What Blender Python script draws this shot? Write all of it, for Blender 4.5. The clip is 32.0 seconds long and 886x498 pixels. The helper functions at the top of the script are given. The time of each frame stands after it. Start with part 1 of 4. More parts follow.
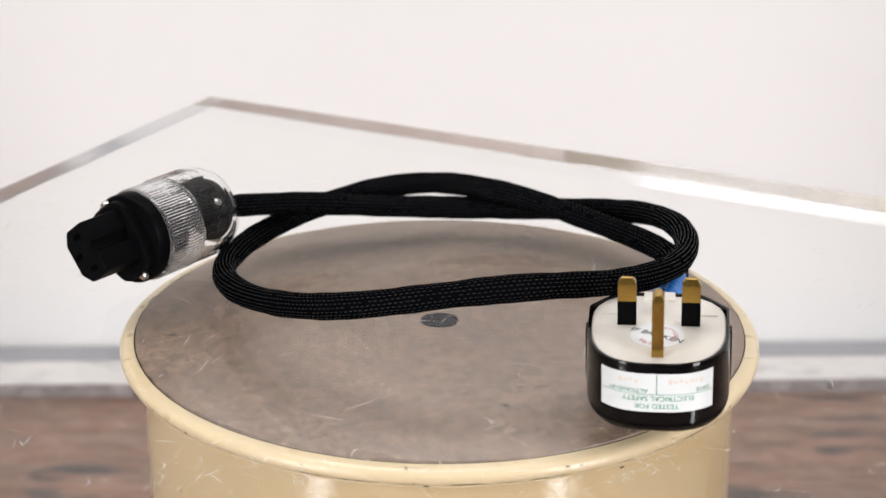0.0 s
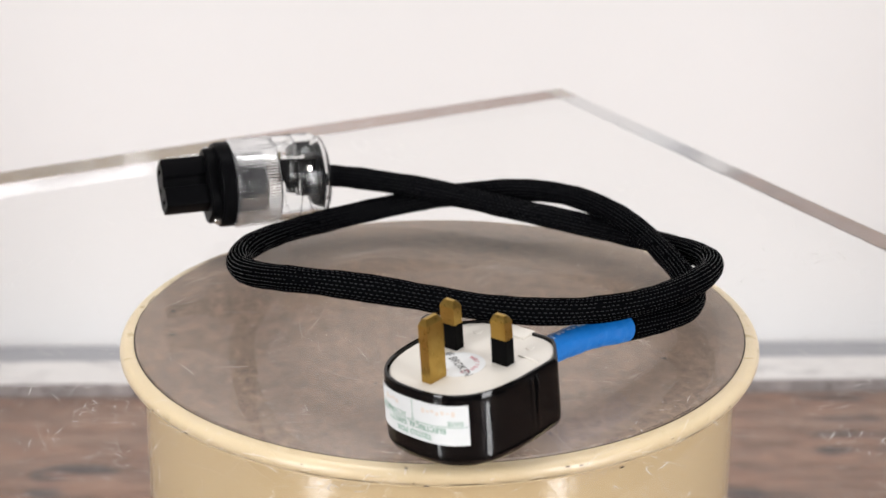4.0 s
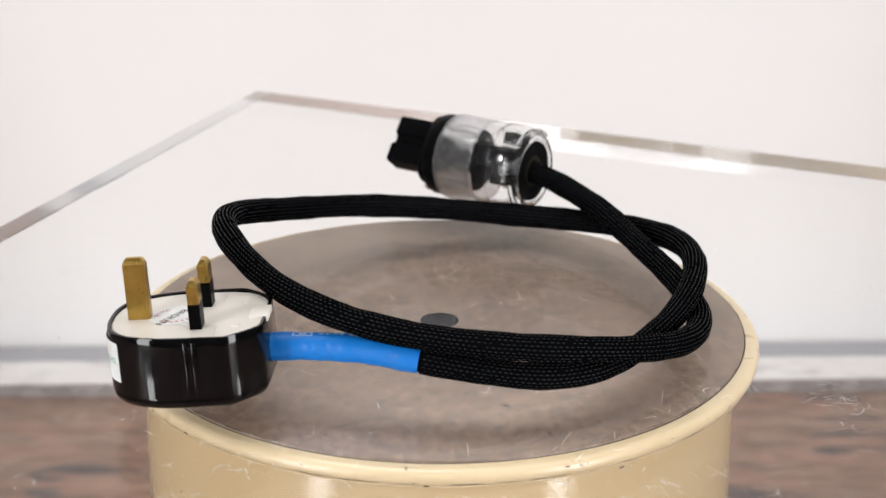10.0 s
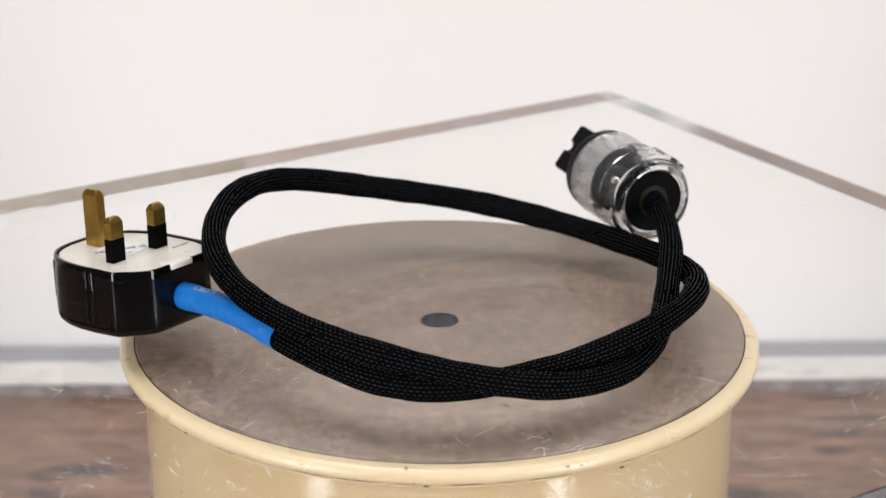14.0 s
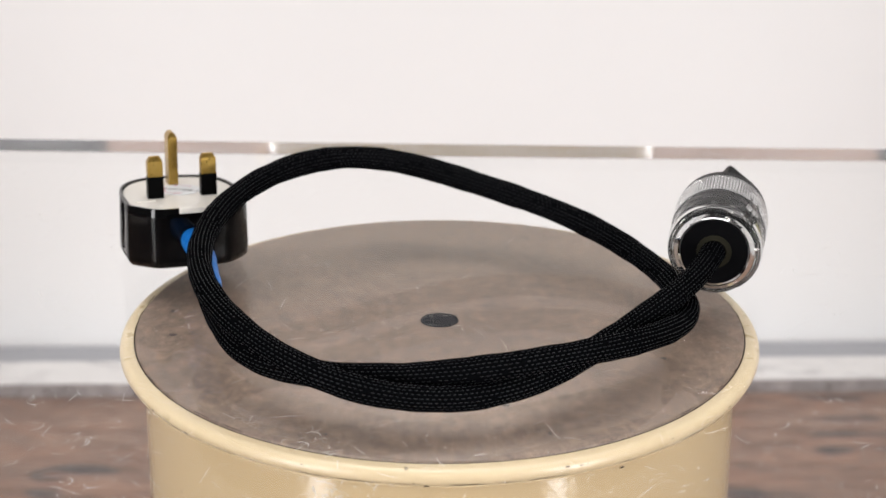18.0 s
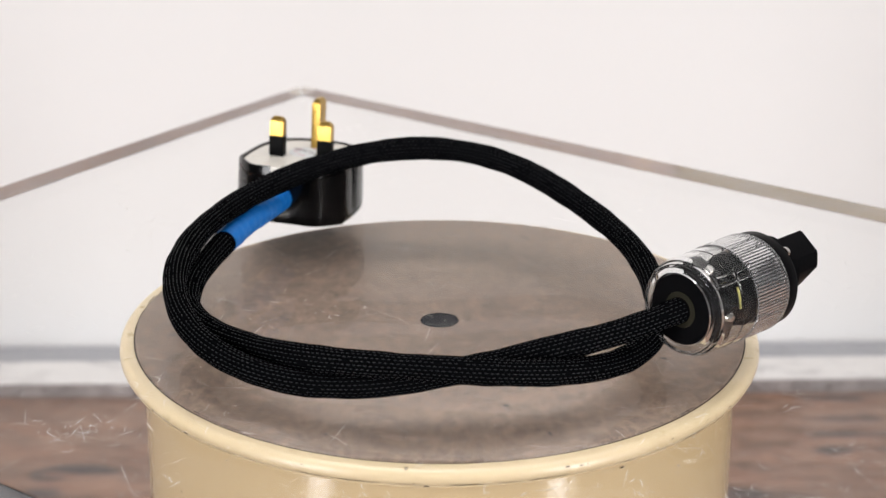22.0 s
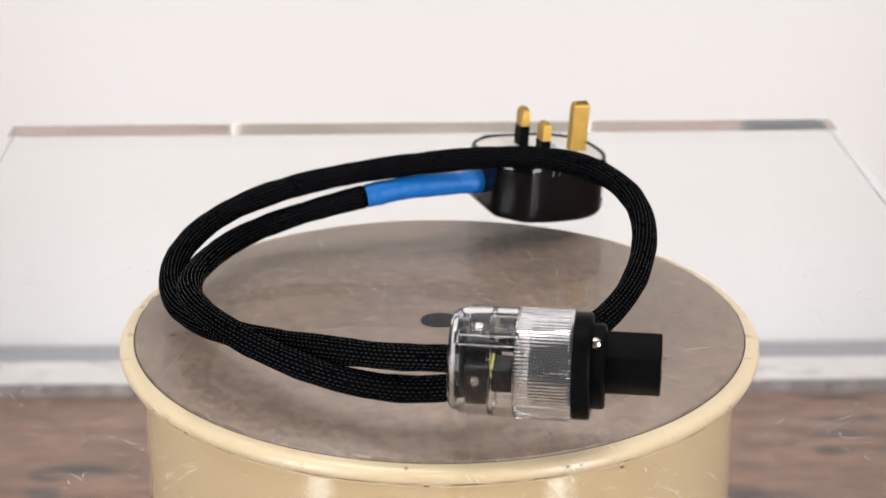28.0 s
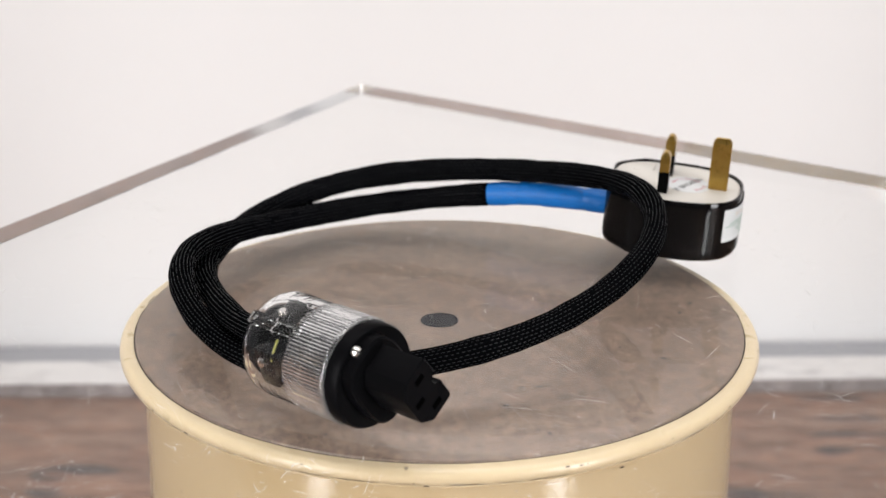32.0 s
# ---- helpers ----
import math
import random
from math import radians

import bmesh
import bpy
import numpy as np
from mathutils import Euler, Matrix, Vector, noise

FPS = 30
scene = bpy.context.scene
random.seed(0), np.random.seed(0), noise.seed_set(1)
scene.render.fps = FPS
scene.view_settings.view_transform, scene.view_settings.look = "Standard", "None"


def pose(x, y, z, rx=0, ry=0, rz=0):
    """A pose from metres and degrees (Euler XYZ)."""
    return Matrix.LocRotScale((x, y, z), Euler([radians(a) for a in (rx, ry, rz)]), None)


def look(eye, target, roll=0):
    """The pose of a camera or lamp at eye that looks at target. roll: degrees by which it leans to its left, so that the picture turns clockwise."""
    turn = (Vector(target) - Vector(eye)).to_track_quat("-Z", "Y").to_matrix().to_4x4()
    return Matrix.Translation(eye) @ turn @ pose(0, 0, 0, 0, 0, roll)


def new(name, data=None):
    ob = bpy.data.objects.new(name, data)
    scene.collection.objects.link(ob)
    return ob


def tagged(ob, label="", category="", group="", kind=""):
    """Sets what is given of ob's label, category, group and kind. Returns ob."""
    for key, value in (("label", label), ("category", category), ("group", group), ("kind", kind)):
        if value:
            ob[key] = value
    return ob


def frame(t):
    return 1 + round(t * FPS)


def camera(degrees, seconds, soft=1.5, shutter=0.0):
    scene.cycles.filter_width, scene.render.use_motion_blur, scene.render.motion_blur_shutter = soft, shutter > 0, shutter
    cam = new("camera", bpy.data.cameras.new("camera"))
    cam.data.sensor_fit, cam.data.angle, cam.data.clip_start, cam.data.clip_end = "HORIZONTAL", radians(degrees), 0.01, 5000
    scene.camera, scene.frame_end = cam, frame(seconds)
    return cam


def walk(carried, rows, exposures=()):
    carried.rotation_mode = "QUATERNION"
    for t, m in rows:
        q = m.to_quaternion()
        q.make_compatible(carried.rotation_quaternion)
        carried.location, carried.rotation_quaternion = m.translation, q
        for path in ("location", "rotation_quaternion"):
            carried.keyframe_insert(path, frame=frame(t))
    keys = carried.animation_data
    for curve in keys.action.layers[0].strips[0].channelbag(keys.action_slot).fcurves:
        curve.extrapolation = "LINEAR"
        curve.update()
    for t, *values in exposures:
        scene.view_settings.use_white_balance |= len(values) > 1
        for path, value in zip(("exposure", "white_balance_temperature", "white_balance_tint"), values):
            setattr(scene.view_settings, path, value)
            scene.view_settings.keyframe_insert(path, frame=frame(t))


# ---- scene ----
# Turntable shot: the camera stands still, a clear acrylic sheet with a mains cord turns clockwise.
Z0 = 0.300            # height of the sheet's top over the floor
TURN = 8.6040         # degrees a second, clockwise from above
SHEET_X, SHEET_Y, SHEET_H = 0.4236, 0.4975, 0.0245

cam = camera(25.588, 32.0)
EYE = pose(0, -0.72009, Z0 + 0.29004, 90 - 20.34978, 0, -0.0980) @ pose(0, 0, 0, 0, 0, 0.1744)
cam.data.dof.use_dof, cam.data.dof.focus_distance, cam.data.dof.aperture_fstop = True, 0.72, 14.0
walk(cam, [(0, EYE), (32.0, EYE)])

# ---- world and light ----
world = bpy.data.worlds.new("world")
scene.world = world
world.use_nodes = True
wbg = world.node_tree.nodes["Background"]
wbg.inputs[0].default_value, wbg.inputs[1].default_value = (1.0, 1.0, 1.0, 1), 0.0
scene.view_settings.exposure = 0.0


def area_lamp(name, eye, target, sx, sy, watts, colour):
    data = bpy.data.lights.new(name, "AREA")
    data.shape, data.size, data.size_y, data.energy, data.color = "RECTANGLE", sx, sy, watts, colour
    lamp = new(name, data)
    lamp.matrix_basis = look(eye, target)
    return lamp


area_lamp("softbox_lamp", (-0.95, -1.0, 0.56), (0, 0, 0.36), 0.34, 0.95, 18, (0.992, 0.983, 0.996))
area_lamp("softbox_lamp", (0.95, -1.0, 0.56), (0, 0, 0.36), 0.34, 0.95, 18, (0.992, 0.983, 0.996))
for side in (-1, 1):  # low strip lamps standing on the floor before the drum, in dark housings
    strip = area_lamp("strip_lamp", (side * 0.354, -0.417, 0.090), (side * 0.047, -0.107, 0.235), 0.055, 0.14, 0.035, (0.992, 0.983, 0.996))
    strip.data.spread = radians(52)  # beam set narrow so that the sheet's edges don't mirror the bright panel
area_lamp("ceiling_lamp", (0, 0.17, 2.4), (0, 0.17, 0), 2.2, 0.86, 25.2, (0.992, 0.983, 0.996))


# ---- materials ----
class Nodes:
    """A small wrapper to write node trees in few lines."""

    def __init__(self, name):
        self.m = bpy.data.materials.new(name)
        self.m.use_nodes = True
        self.t = self.m.node_tree
        self.b = self.t.nodes["Principled BSDF"]

    def n(self, kind, **props):
        node = self.t.nodes.new(kind)
        for k, v in props.items():
            if k == "op":
                node.operation = v
            elif k == "blend":
                node.blend_type = v
                node.data_type = "RGBA"
        return node

    def to(self, a, b):
        self.t.links.new(a, b)

    def coords(self, scale=(1, 1, 1), kind="Object", turn=0.0):
        c, mp = self.n("ShaderNodeTexCoord"), self.n("ShaderNodeMapping")
        mp.inputs["Scale"].default_value = scale
        mp.inputs["Rotation"].default_value = (0, 0, turn)
        self.to(c.outputs[kind], mp.inputs["Vector"])
        return mp.outputs[0]

    def noise(self, vec, scale, detail=4, rough=0.55, distort=0.0):
        x = self.n("ShaderNodeTexNoise")
        x.inputs["Scale"].default_value, x.inputs["Detail"].default_value = scale, detail
        x.inputs["Roughness"].default_value, x.inputs["Distortion"].default_value = rough, distort
        self.to(vec, x.inputs["Vector"])
        return x.outputs["Fac"]

    def ramp(self, fac, stops):
        r = self.n("ShaderNodeValToRGB")
        while len(r.color_ramp.elements) < len(stops):
            r.color_ramp.elements.new(0.5)
        for e, (p, col) in zip(r.color_ramp.elements, stops):
            e.position, e.color = p, (*col, 1) if len(col) == 3 else col
        self.to(fac, r.inputs[0])
        return r.outputs[0]

    def mix(self, fac, a, b, blend="MIX"):
        x = self.n("ShaderNodeMix", blend=blend)
        for sock, v in ((x.inputs[0], fac), (x.inputs[6], a), (x.inputs[7], b)):
            if hasattr(v, "links"):
                self.to(v, sock)
            else:
                sock.default_value = v if not isinstance(v, tuple) else (*v, 1)
        return x.outputs[2]

    def math(self, op, a, b=0.0):
        x = self.n("ShaderNodeMath", op=op)
        for sock, v in ((x.inputs[0], a), (x.inputs[1], b)):
            if hasattr(v, "links"):
                self.to(v, sock)
            else:
                sock.default_value = v
        return x.outputs[0]

    def bump(self, height, strength, dist=0.001):
        x = self.n("ShaderNodeBump")
        x.inputs["Strength"].default_value, x.inputs["Distance"].default_value = strength, dist
        self.to(height, x.inputs["Height"])
        self.to(x.outputs[0], self.b.inputs["Normal"])

    def base(self, col):
        if hasattr(col, "links"):
            self.to(col, self.b.inputs["Base Color"])
        else:
            self.b.inputs["Base Color"].default_value = (*col, 1)

    def rough(self, v):
        if hasattr(v, "links"):
            self.to(v, self.b.inputs["Roughness"])
        else:
            self.b.inputs["Roughness"].default_value = v

    def put(self, name, v):
        self.b.inputs[name].default_value = v


def plain(name, c1, c2, rough, scale=300.0, metal=0.0, bump=0.0, spec=0.5, coat=0.0):
    """A surface with two close tones, uneven gloss and fine relief."""
    k = Nodes(name)
    v = k.coords()
    big, fine = k.noise(v, scale * 0.2, 3), k.noise(v, scale, 5)
    k.base(k.mix(k.math("MULTIPLY", k.math("ADD", big, fine), 0.5), c1, c2))
    k.rough(k.math("ADD", k.math("MULTIPLY", fine, rough * 0.5), rough * 0.75))
    k.put("Metallic", metal)
    k.put("Specular IOR Level", spec)
    k.put("Coat Weight", coat)
    if bump:
        k.bump(fine, bump, 0.0005)
    return k.m


def make_floor_wood():
    k = Nodes("worn_brown_boards")
    v = k.coords((1.0, 6.0, 1.0))
    grain = k.noise(v, 9, 8, 0.65, 0.6)
    fine = k.noise(k.coords((1.0, 9.0, 1.0)), 60, 5)
    blotch = k.noise(k.coords((1.0, 1.6, 1.0)), 22, 5, 0.65, 0.5)
    col = k.ramp(grain, [(0.30, (0.085, 0.046, 0.030)), (0.5, (0.165, 0.098, 0.066)), (0.70, (0.26, 0.175, 0.130))])
    col = k.mix(k.math("MULTIPLY", fine, 0.22), col, (0.20, 0.145, 0.115))
    patch = k.noise(k.coords((1.0, 2.4, 1.0)), 48, 5, 0.65, 0.5)
    col = k.mix(k.math("MULTIPLY", k.ramp(patch, [(0.5, (0, 0, 0)), (0.64, (1, 1, 1))]), 0.5), col, (0.29, 0.20, 0.15))
    col = k.mix(k.math("MULTIPLY", k.ramp(patch, [(0.36, (1, 1, 1)), (0.5, (0, 0, 0))]), 0.5), col, (0.075, 0.045, 0.032))
    stain = k.ramp(k.noise(k.coords((1.0, 3.4, 1.0)), 11, 3, 0.5, 0.3), [(0.60, (0, 0, 0)), (0.70, (1, 1, 1))])
    col = k.mix(k.math("MULTIPLY", stain, 0.5), col, (0.05, 0.042, 0.042))
    c = k.n("ShaderNodeTexCoord")
    ragged = k.noise(k.coords((1.0, 2.0, 1.0)), 70, 4, 0.6)
    for x, y, hx, hy, dark in ((-0.233, 0.416, 0.028, 0.007, 0.8), (-0.252, 0.408, 0.012, 0.009, 0.7), (-0.249, 0.385, 0.013, 0.008, 0.8), (0.280, 0.528, 0.032, 0.005, 0.6), (0.280, 0.4945, 0.028, 0.006, 0.6),
                               (0.280, 0.471, 0.030, 0.006, 0.7), (0.262, 0.446, 0.014, 0.006, 0.75), (0.305, 0.450, 0.016, 0.006, 0.6), (0.194, 0.385, 0.016, 0.007, 0.8)):
        mp, ln = k.n("ShaderNodeMapping"), k.n("ShaderNodeVectorMath", op="LENGTH")
        mp.inputs["Scale"].default_value = (1 / hx, 1 / hy, 0)
        mp.inputs["Location"].default_value = (-x / hx, -y / hy, 0)
        k.to(c.outputs["Object"], mp.inputs["Vector"])
        k.to(mp.outputs[0], ln.inputs[0])
        spot = k.ramp(k.math("SUBTRACT", ln.outputs["Value"], k.math("MULTIPLY", ragged, 0.9)), [(0.35, (1, 1, 1)), (0.75, (0, 0, 0))])
        col = k.mix(k.math("MULTIPLY", spot, dark), col, (0.045, 0.042, 0.045))
    pale = k.ramp(blotch, [(0.58, (0, 0, 0)), (0.8, (1, 1, 1))])
    col = k.mix(k.math("MULTIPLY", pale, 0.55), col, (0.27, 0.225, 0.19))
    warm = k.noise(k.coords((1.0, 3.0, 1.0)), 17, 5, 0.6, 0.6)
    col = k.mix(k.math("MULTIPLY", k.ramp(warm, [(0.48, (0, 0, 0)), (0.62, (1, 1, 1))]), 0.45), col, (0.31, 0.175, 0.115))
    col = k.mix(1.0, col, (1.20, 1.15, 1.13), "MULTIPLY")
    k.base(col)
    k.rough(k.math("ADD", k.math("MULTIPLY", fine, 0.3), 0.45))
    k.bump(grain, 0.4, 0.002)
    return k.m


def make_disc_board():
    k = Nodes("worn_grey_brown_board")
    grain = k.noise(k.coords((1.2, 0.85, 1.0)), 190, 9, 0.76, 0.35)
    fleck = k.noise(k.coords((1.0, 0.55, 1.0)), 1000, 4, 0.7)
    fibre = k.noise(k.coords((1.5, 0.7, 1.0)), 420, 5, 0.7, 0.3)
    blotch = k.noise(k.coords((1.0, 1.0, 1.0)), 24, 7, 0.7, 0.8)
    red = k.noise(k.coords((1.0, 0.6, 1.0)), 300, 4, 0.7)
    col = k.ramp(grain, [(0.34, (0.082, 0.057, 0.039)), (0.5, (0.142, 0.099, 0.068)), (0.66, (0.228, 0.162, 0.112))])
    col = k.mix(k.math("MULTIPLY", k.ramp(blotch, [(0.36, (1, 1, 1)), (0.50, (0, 0, 0))]), 0.30), col, (0.077, 0.053, 0.037))
    col = k.mix(k.math("MULTIPLY", k.ramp(blotch, [(0.52, (0, 0, 0)), (0.66, (1, 1, 1))]), 0.25), col, (0.233, 0.170, 0.115))
    col = k.mix(k.math("MULTIPLY", k.ramp(fibre, [(0.54, (0, 0, 0)), (0.66, (1, 1, 1))]), 0.32), col, (0.288, 0.211, 0.145))
    col = k.mix(k.math("MULTIPLY", k.ramp(fibre, [(0.34, (1, 1, 1)), (0.46, (0, 0, 0))]), 0.32), col, (0.065, 0.043, 0.029))
    col = k.mix(k.math("MULTIPLY", k.ramp(red, [(0.58, (0, 0, 0)), (0.66, (1, 1, 1))]), 0.25), col, (0.177, 0.091, 0.057))
    col = k.mix(k.math("MULTIPLY", k.ramp(fleck, [(0.56, (0, 0, 0)), (0.66, (1, 1, 1))]), 0.5), col, (0.065, 0.044, 0.029))
    dot = k.ramp(k.noise(k.coords(), 190, 1, 0.3), [(0.765, (0, 0, 0)), (0.785, (1, 1, 1))])
    col = k.mix(k.math("MULTIPLY", dot, 0.85), col, (0.018, 0.011, 0.010))
    k.base(k.mix(1.0, col, (0.95, 0.89, 0.865), "MULTIPLY"))
    k.rough(0.56)
    k.put("Specular IOR Level", 0.9)
    k.bump(grain, 0.05, 0.0006)
    return k.m


def make_enamel():
    k = Nodes("cream_enamel")
    v = k.coords()
    soft, fine = k.noise(v, 14, 4), k.noise(v, 900, 3)
    col = k.mix(soft, (0.385, 0.290, 0.158), (0.43, 0.331, 0.196))
    speck = k.ramp(k.noise(v, 120, 2, 0.4), [(0.785, (0, 0, 0)), (0.80, (1, 1, 1))])
    col = k.mix(k.math("MULTIPLY", speck, 0.8), col, (0.09, 0.075, 0.05))
    k.base(col)
    k.rough(k.math("ADD", k.math("MULTIPLY", fine, 0.06), 0.07))
    k.bump(k.noise(v, 420, 3), 0.34, 0.0004)
    return k.m


def make_rim_enamel():
    k = Nodes("worn_cream_rim_enamel")
    v = k.coords()
    soft, rub, fine = k.noise(v, 30, 5), k.noise(v, 110, 6, 0.7), k.noise(v, 900, 3)
    col = k.mix(soft, (0.45, 0.355, 0.218), (0.50, 0.402, 0.256))
    col = k.mix(k.math("MULTIPLY", k.ramp(rub, [(0.56, (0, 0, 0)), (0.72, (1, 1, 1))]), 0.35), col, (0.36, 0.27, 0.15))
    speck = k.ramp(k.noise(v, 150, 2, 0.4), [(0.765, (0, 0, 0)), (0.785, (1, 1, 1))])
    k.base(k.mix(k.math("MULTIPLY", speck, 0.75), col, (0.10, 0.08, 0.055)))
    k.rough(k.math("ADD", k.math("MULTIPLY", rub, 0.30), 0.16))
    k.bump(k.noise(v, 300, 4), 0.30, 0.0004)
    return k.m


def make_pad():
    k = Nodes("scuffed_dark_pad")
    rub, fine = k.noise(k.coords((1, 2, 1)), 420, 6, 0.7, 0.5), k.noise(k.coords(), 1300, 4, 0.7)
    col = k.mix(fine, (0.007, 0.0075, 0.009), (0.020, 0.0205, 0.024))
    k.base(k.mix(k.math("MULTIPLY", k.ramp(rub, [(0.54, (0, 0, 0)), (0.68, (1, 1, 1))]), 0.65), col, (0.15, 0.14, 0.135)))
    k.rough(0.85)
    k.put("Specular IOR Level", 0.0)
    return k.m


def make_wall():
    k = Nodes("white_wall_paint")
    v = k.coords()
    k.base(k.mix(k.noise(v, 2.0, 3), (0.80, 0.785, 0.775), (0.83, 0.82, 0.81)))
    k.rough(0.7)
    k.bump(k.noise(v, 180, 4), 0.08, 0.001)
    return k.m


def make_worn_edge():
    k = Nodes("worn_grey_paint")
    streak = k.noise(k.coords((1, 1, 0.8)), 75, 7, 0.7, 0.5)
    k.base(k.ramp(streak, [(0.34, (0.15, 0.125, 0.12)), (0.5, (0.235, 0.205, 0.20)), (0.62, (0.33, 0.29, 0.28)), (0.74, (0.50, 0.47, 0.46))]))
    k.rough(0.7)
    return k.m


def make_ledge():
    k = Nodes("chipped_white_paint")
    v = k.coords((1.0, 1.0, 1.0))
    wear = k.ramp(k.noise(k.coords((1, 2.5, 2.5)), 26, 6, 0.65, 0.4), [(0.52, (0, 0, 0)), (0.66, (1, 1, 1))])
    col = k.mix(k.noise(v, 40, 4), (0.66, 0.63, 0.61), (0.78, 0.76, 0.74))
    k.base(k.mix(k.math("MULTIPLY", wear, 0.6), col, (0.30, 0.28, 0.28)))
    k.rough(0.5)
    return k.m


def make_brass():
    k = Nodes("brushed_brass")
    v = k.coords((1.0, 1.0, 0.25))
    brush = k.noise(v, 1500, 3)
    k.base(k.mix(k.noise(k.coords(), 220, 4), (0.36, 0.22, 0.045), (0.56, 0.37, 0.10)))
    k.put("Metallic", 1.0)
    k.rough(k.math("ADD", k.math("MULTIPLY", brush, 0.2), 0.2))
    k.bump(brush, 0.1, 0.0002)
    return k.m


WORN_EDGE = make_worn_edge()
FLOOR_WOOD, DISC_BOARD, ENAMEL, WALL, LEDGE = make_floor_wood(), make_disc_board(), make_enamel(), make_wall(), make_ledge()
BRASS, RIM_ENAMEL, PAD = make_brass(), make_rim_enamel(), make_pad()
DIM_WALL = plain("dim_grey_paint", (0.30, 0.30, 0.30), (0.34, 0.34, 0.34), 0.8, 20)
GREY_RAIL = plain("dull_grey_metal", (0.30, 0.30, 0.32), (0.42, 0.42, 0.44), 0.45, 60, 0.3, 0.1)
DARK_PAD = plain("dark_rubber", (0.012, 0.013, 0.016), (0.03, 0.031, 0.036), 0.8, 700, bump=0.3, spec=0.2)
DARK_GAP = plain("dark_gap_dirt", (0.026, 0.019, 0.013), (0.055, 0.041, 0.029), 0.9, 500, spec=0.1)


def make_acrylic(name, haze, gloss_share=0.22, rough=0.0, scale=30):
    """Clear acrylic: full refraction, mirror inside, weak gloss outside."""
    k = Nodes(name)
    k.t.nodes.remove(k.b)
    out = k.t.nodes["Material Output"]
    bend, gloss, mix, fres = k.n("ShaderNodeBsdfRefraction"), k.n("ShaderNodeBsdfGlossy"), k.n("ShaderNodeMixShader"), k.n("ShaderNodeFresnel")
    for node in (bend, fres):
        node.inputs["IOR"].default_value = 1.49
    bend.inputs["Roughness"].default_value = gloss.inputs["Roughness"].default_value = rough
    bend.inputs["Color"].default_value, gloss.inputs["Color"].default_value = (0.99, 0.992, 0.99, 1), (0.97, 0.97, 0.97, 1)
    inside = k.math("GREATER_THAN", fres.outputs[0], 0.985)
    k.to(k.math("MAXIMUM", k.math("MULTIPLY", fres.outputs[0], gloss_share), inside), mix.inputs[0])
    k.to(bend.outputs[0], mix.inputs[1])
    k.to(gloss.outputs[0], mix.inputs[2])
    last = mix
    if haze:
        last, dull = k.n("ShaderNodeMixShader"), k.n("ShaderNodeBsdfDiffuse")
        dull.inputs["Color"].default_value = (0.88, 0.88, 0.89, 1)
        k.to(k.ramp(k.noise(k.coords((1, 1, 4)), scale, 4), [(0.3, (haze * 0.7,) * 3), (0.7, (haze * 1.3,) * 3)]), last.inputs[0])
        k.to(mix.outputs[0], last.inputs[1])
        k.to(dull.outputs[0], last.inputs[2])
    k.to(last.outputs[0], out.inputs["Surface"])
    return k.m


ACRYLIC, ACRYLIC_EDGE = make_acrylic("clear_acrylic", 0.0), make_acrylic("polished_acrylic_edge", 0.16, 0.22, 0.05)
SLOT_SHADE = plain("slot_shade", (0.0008, 0.0008, 0.0008), (0.0014, 0.0014, 0.0014), 0.95, 400, spec=0.0)
SCRATCH = plain("pale_scratch", (0.54, 0.525, 0.495), (0.76, 0.745, 0.71), 0.6, 900)
BLACK_GLOSS = plain("glossy_black_plastic", (0.0012, 0.0012, 0.0014), (0.0024, 0.0024, 0.0027), 0.06, 240, spec=0.25)
WHITE_PLASTIC = plain("ivory_white_plastic", (0.70, 0.66, 0.59), (0.76, 0.72, 0.65), 0.35, 260, bump=0.05)
BLACK_MATTE = plain("matte_black_plastic", (0.0022, 0.0022, 0.0025), (0.0042, 0.0042, 0.0048), 0.33, 500, bump=0.1, spec=0.022)
PIN_SLEEVE = plain("black_pin_insulation", (0.0015, 0.0015, 0.0015), (0.003, 0.003, 0.003), 0.3, 400, spec=0.03)
BRAID = plain("black_braid", (0.003, 0.0032, 0.004), (0.006, 0.0065, 0.008), 0.33, 800, spec=0.30)
BRAID_CORE = plain("black_cable_core", (0.0014, 0.0015, 0.0018), (0.0028, 0.0029, 0.0034), 0.6, 800, spec=0.0)
BLUE = plain("blue_heat_shrink", (0.003, 0.110, 0.385), (0.006, 0.145, 0.47), 0.42, 300, bump=0.9, spec=0.30)
PALE_PRINT = plain("pale_grey_print", (0.24, 0.36, 0.54), (0.30, 0.42, 0.60), 0.5, 500)
PAPER = plain("white_label_paper", (0.72, 0.73, 0.73), (0.77, 0.78, 0.77), 0.55, 300)
LABEL_FILM = plain("white_label_film", (0.55, 0.56, 0.56), (0.60, 0.61, 0.60), 0.5, 300)
GREEN_INK = plain("green_ink", (0.03, 0.20, 0.10), (0.05, 0.26, 0.14), 0.6, 400)
RED_INK = plain("red_ink", (0.50, 0.05, 0.10), (0.60, 0.09, 0.14), 0.6, 400)
BLACK_INK = plain("black_ink", (0.02, 0.02, 0.02), (0.04, 0.04, 0.04), 0.6, 400)
FAINT_INK = plain("faded_brown_ink", (0.55, 0.47, 0.40), (0.62, 0.54, 0.47), 0.6, 400)
CLEAR_SHELL = make_acrylic("clear_polycarbonate", 0.003, 0.32, 0.03, 90)
RIB_SHELL = make_acrylic("ribbed_polycarbonate", 0.020, 1.0, 0.008, 90)
STEEL = plain("bright_steel", (0.62, 0.60, 0.57), (0.72, 0.70, 0.67), 0.2, 500, 1.0)
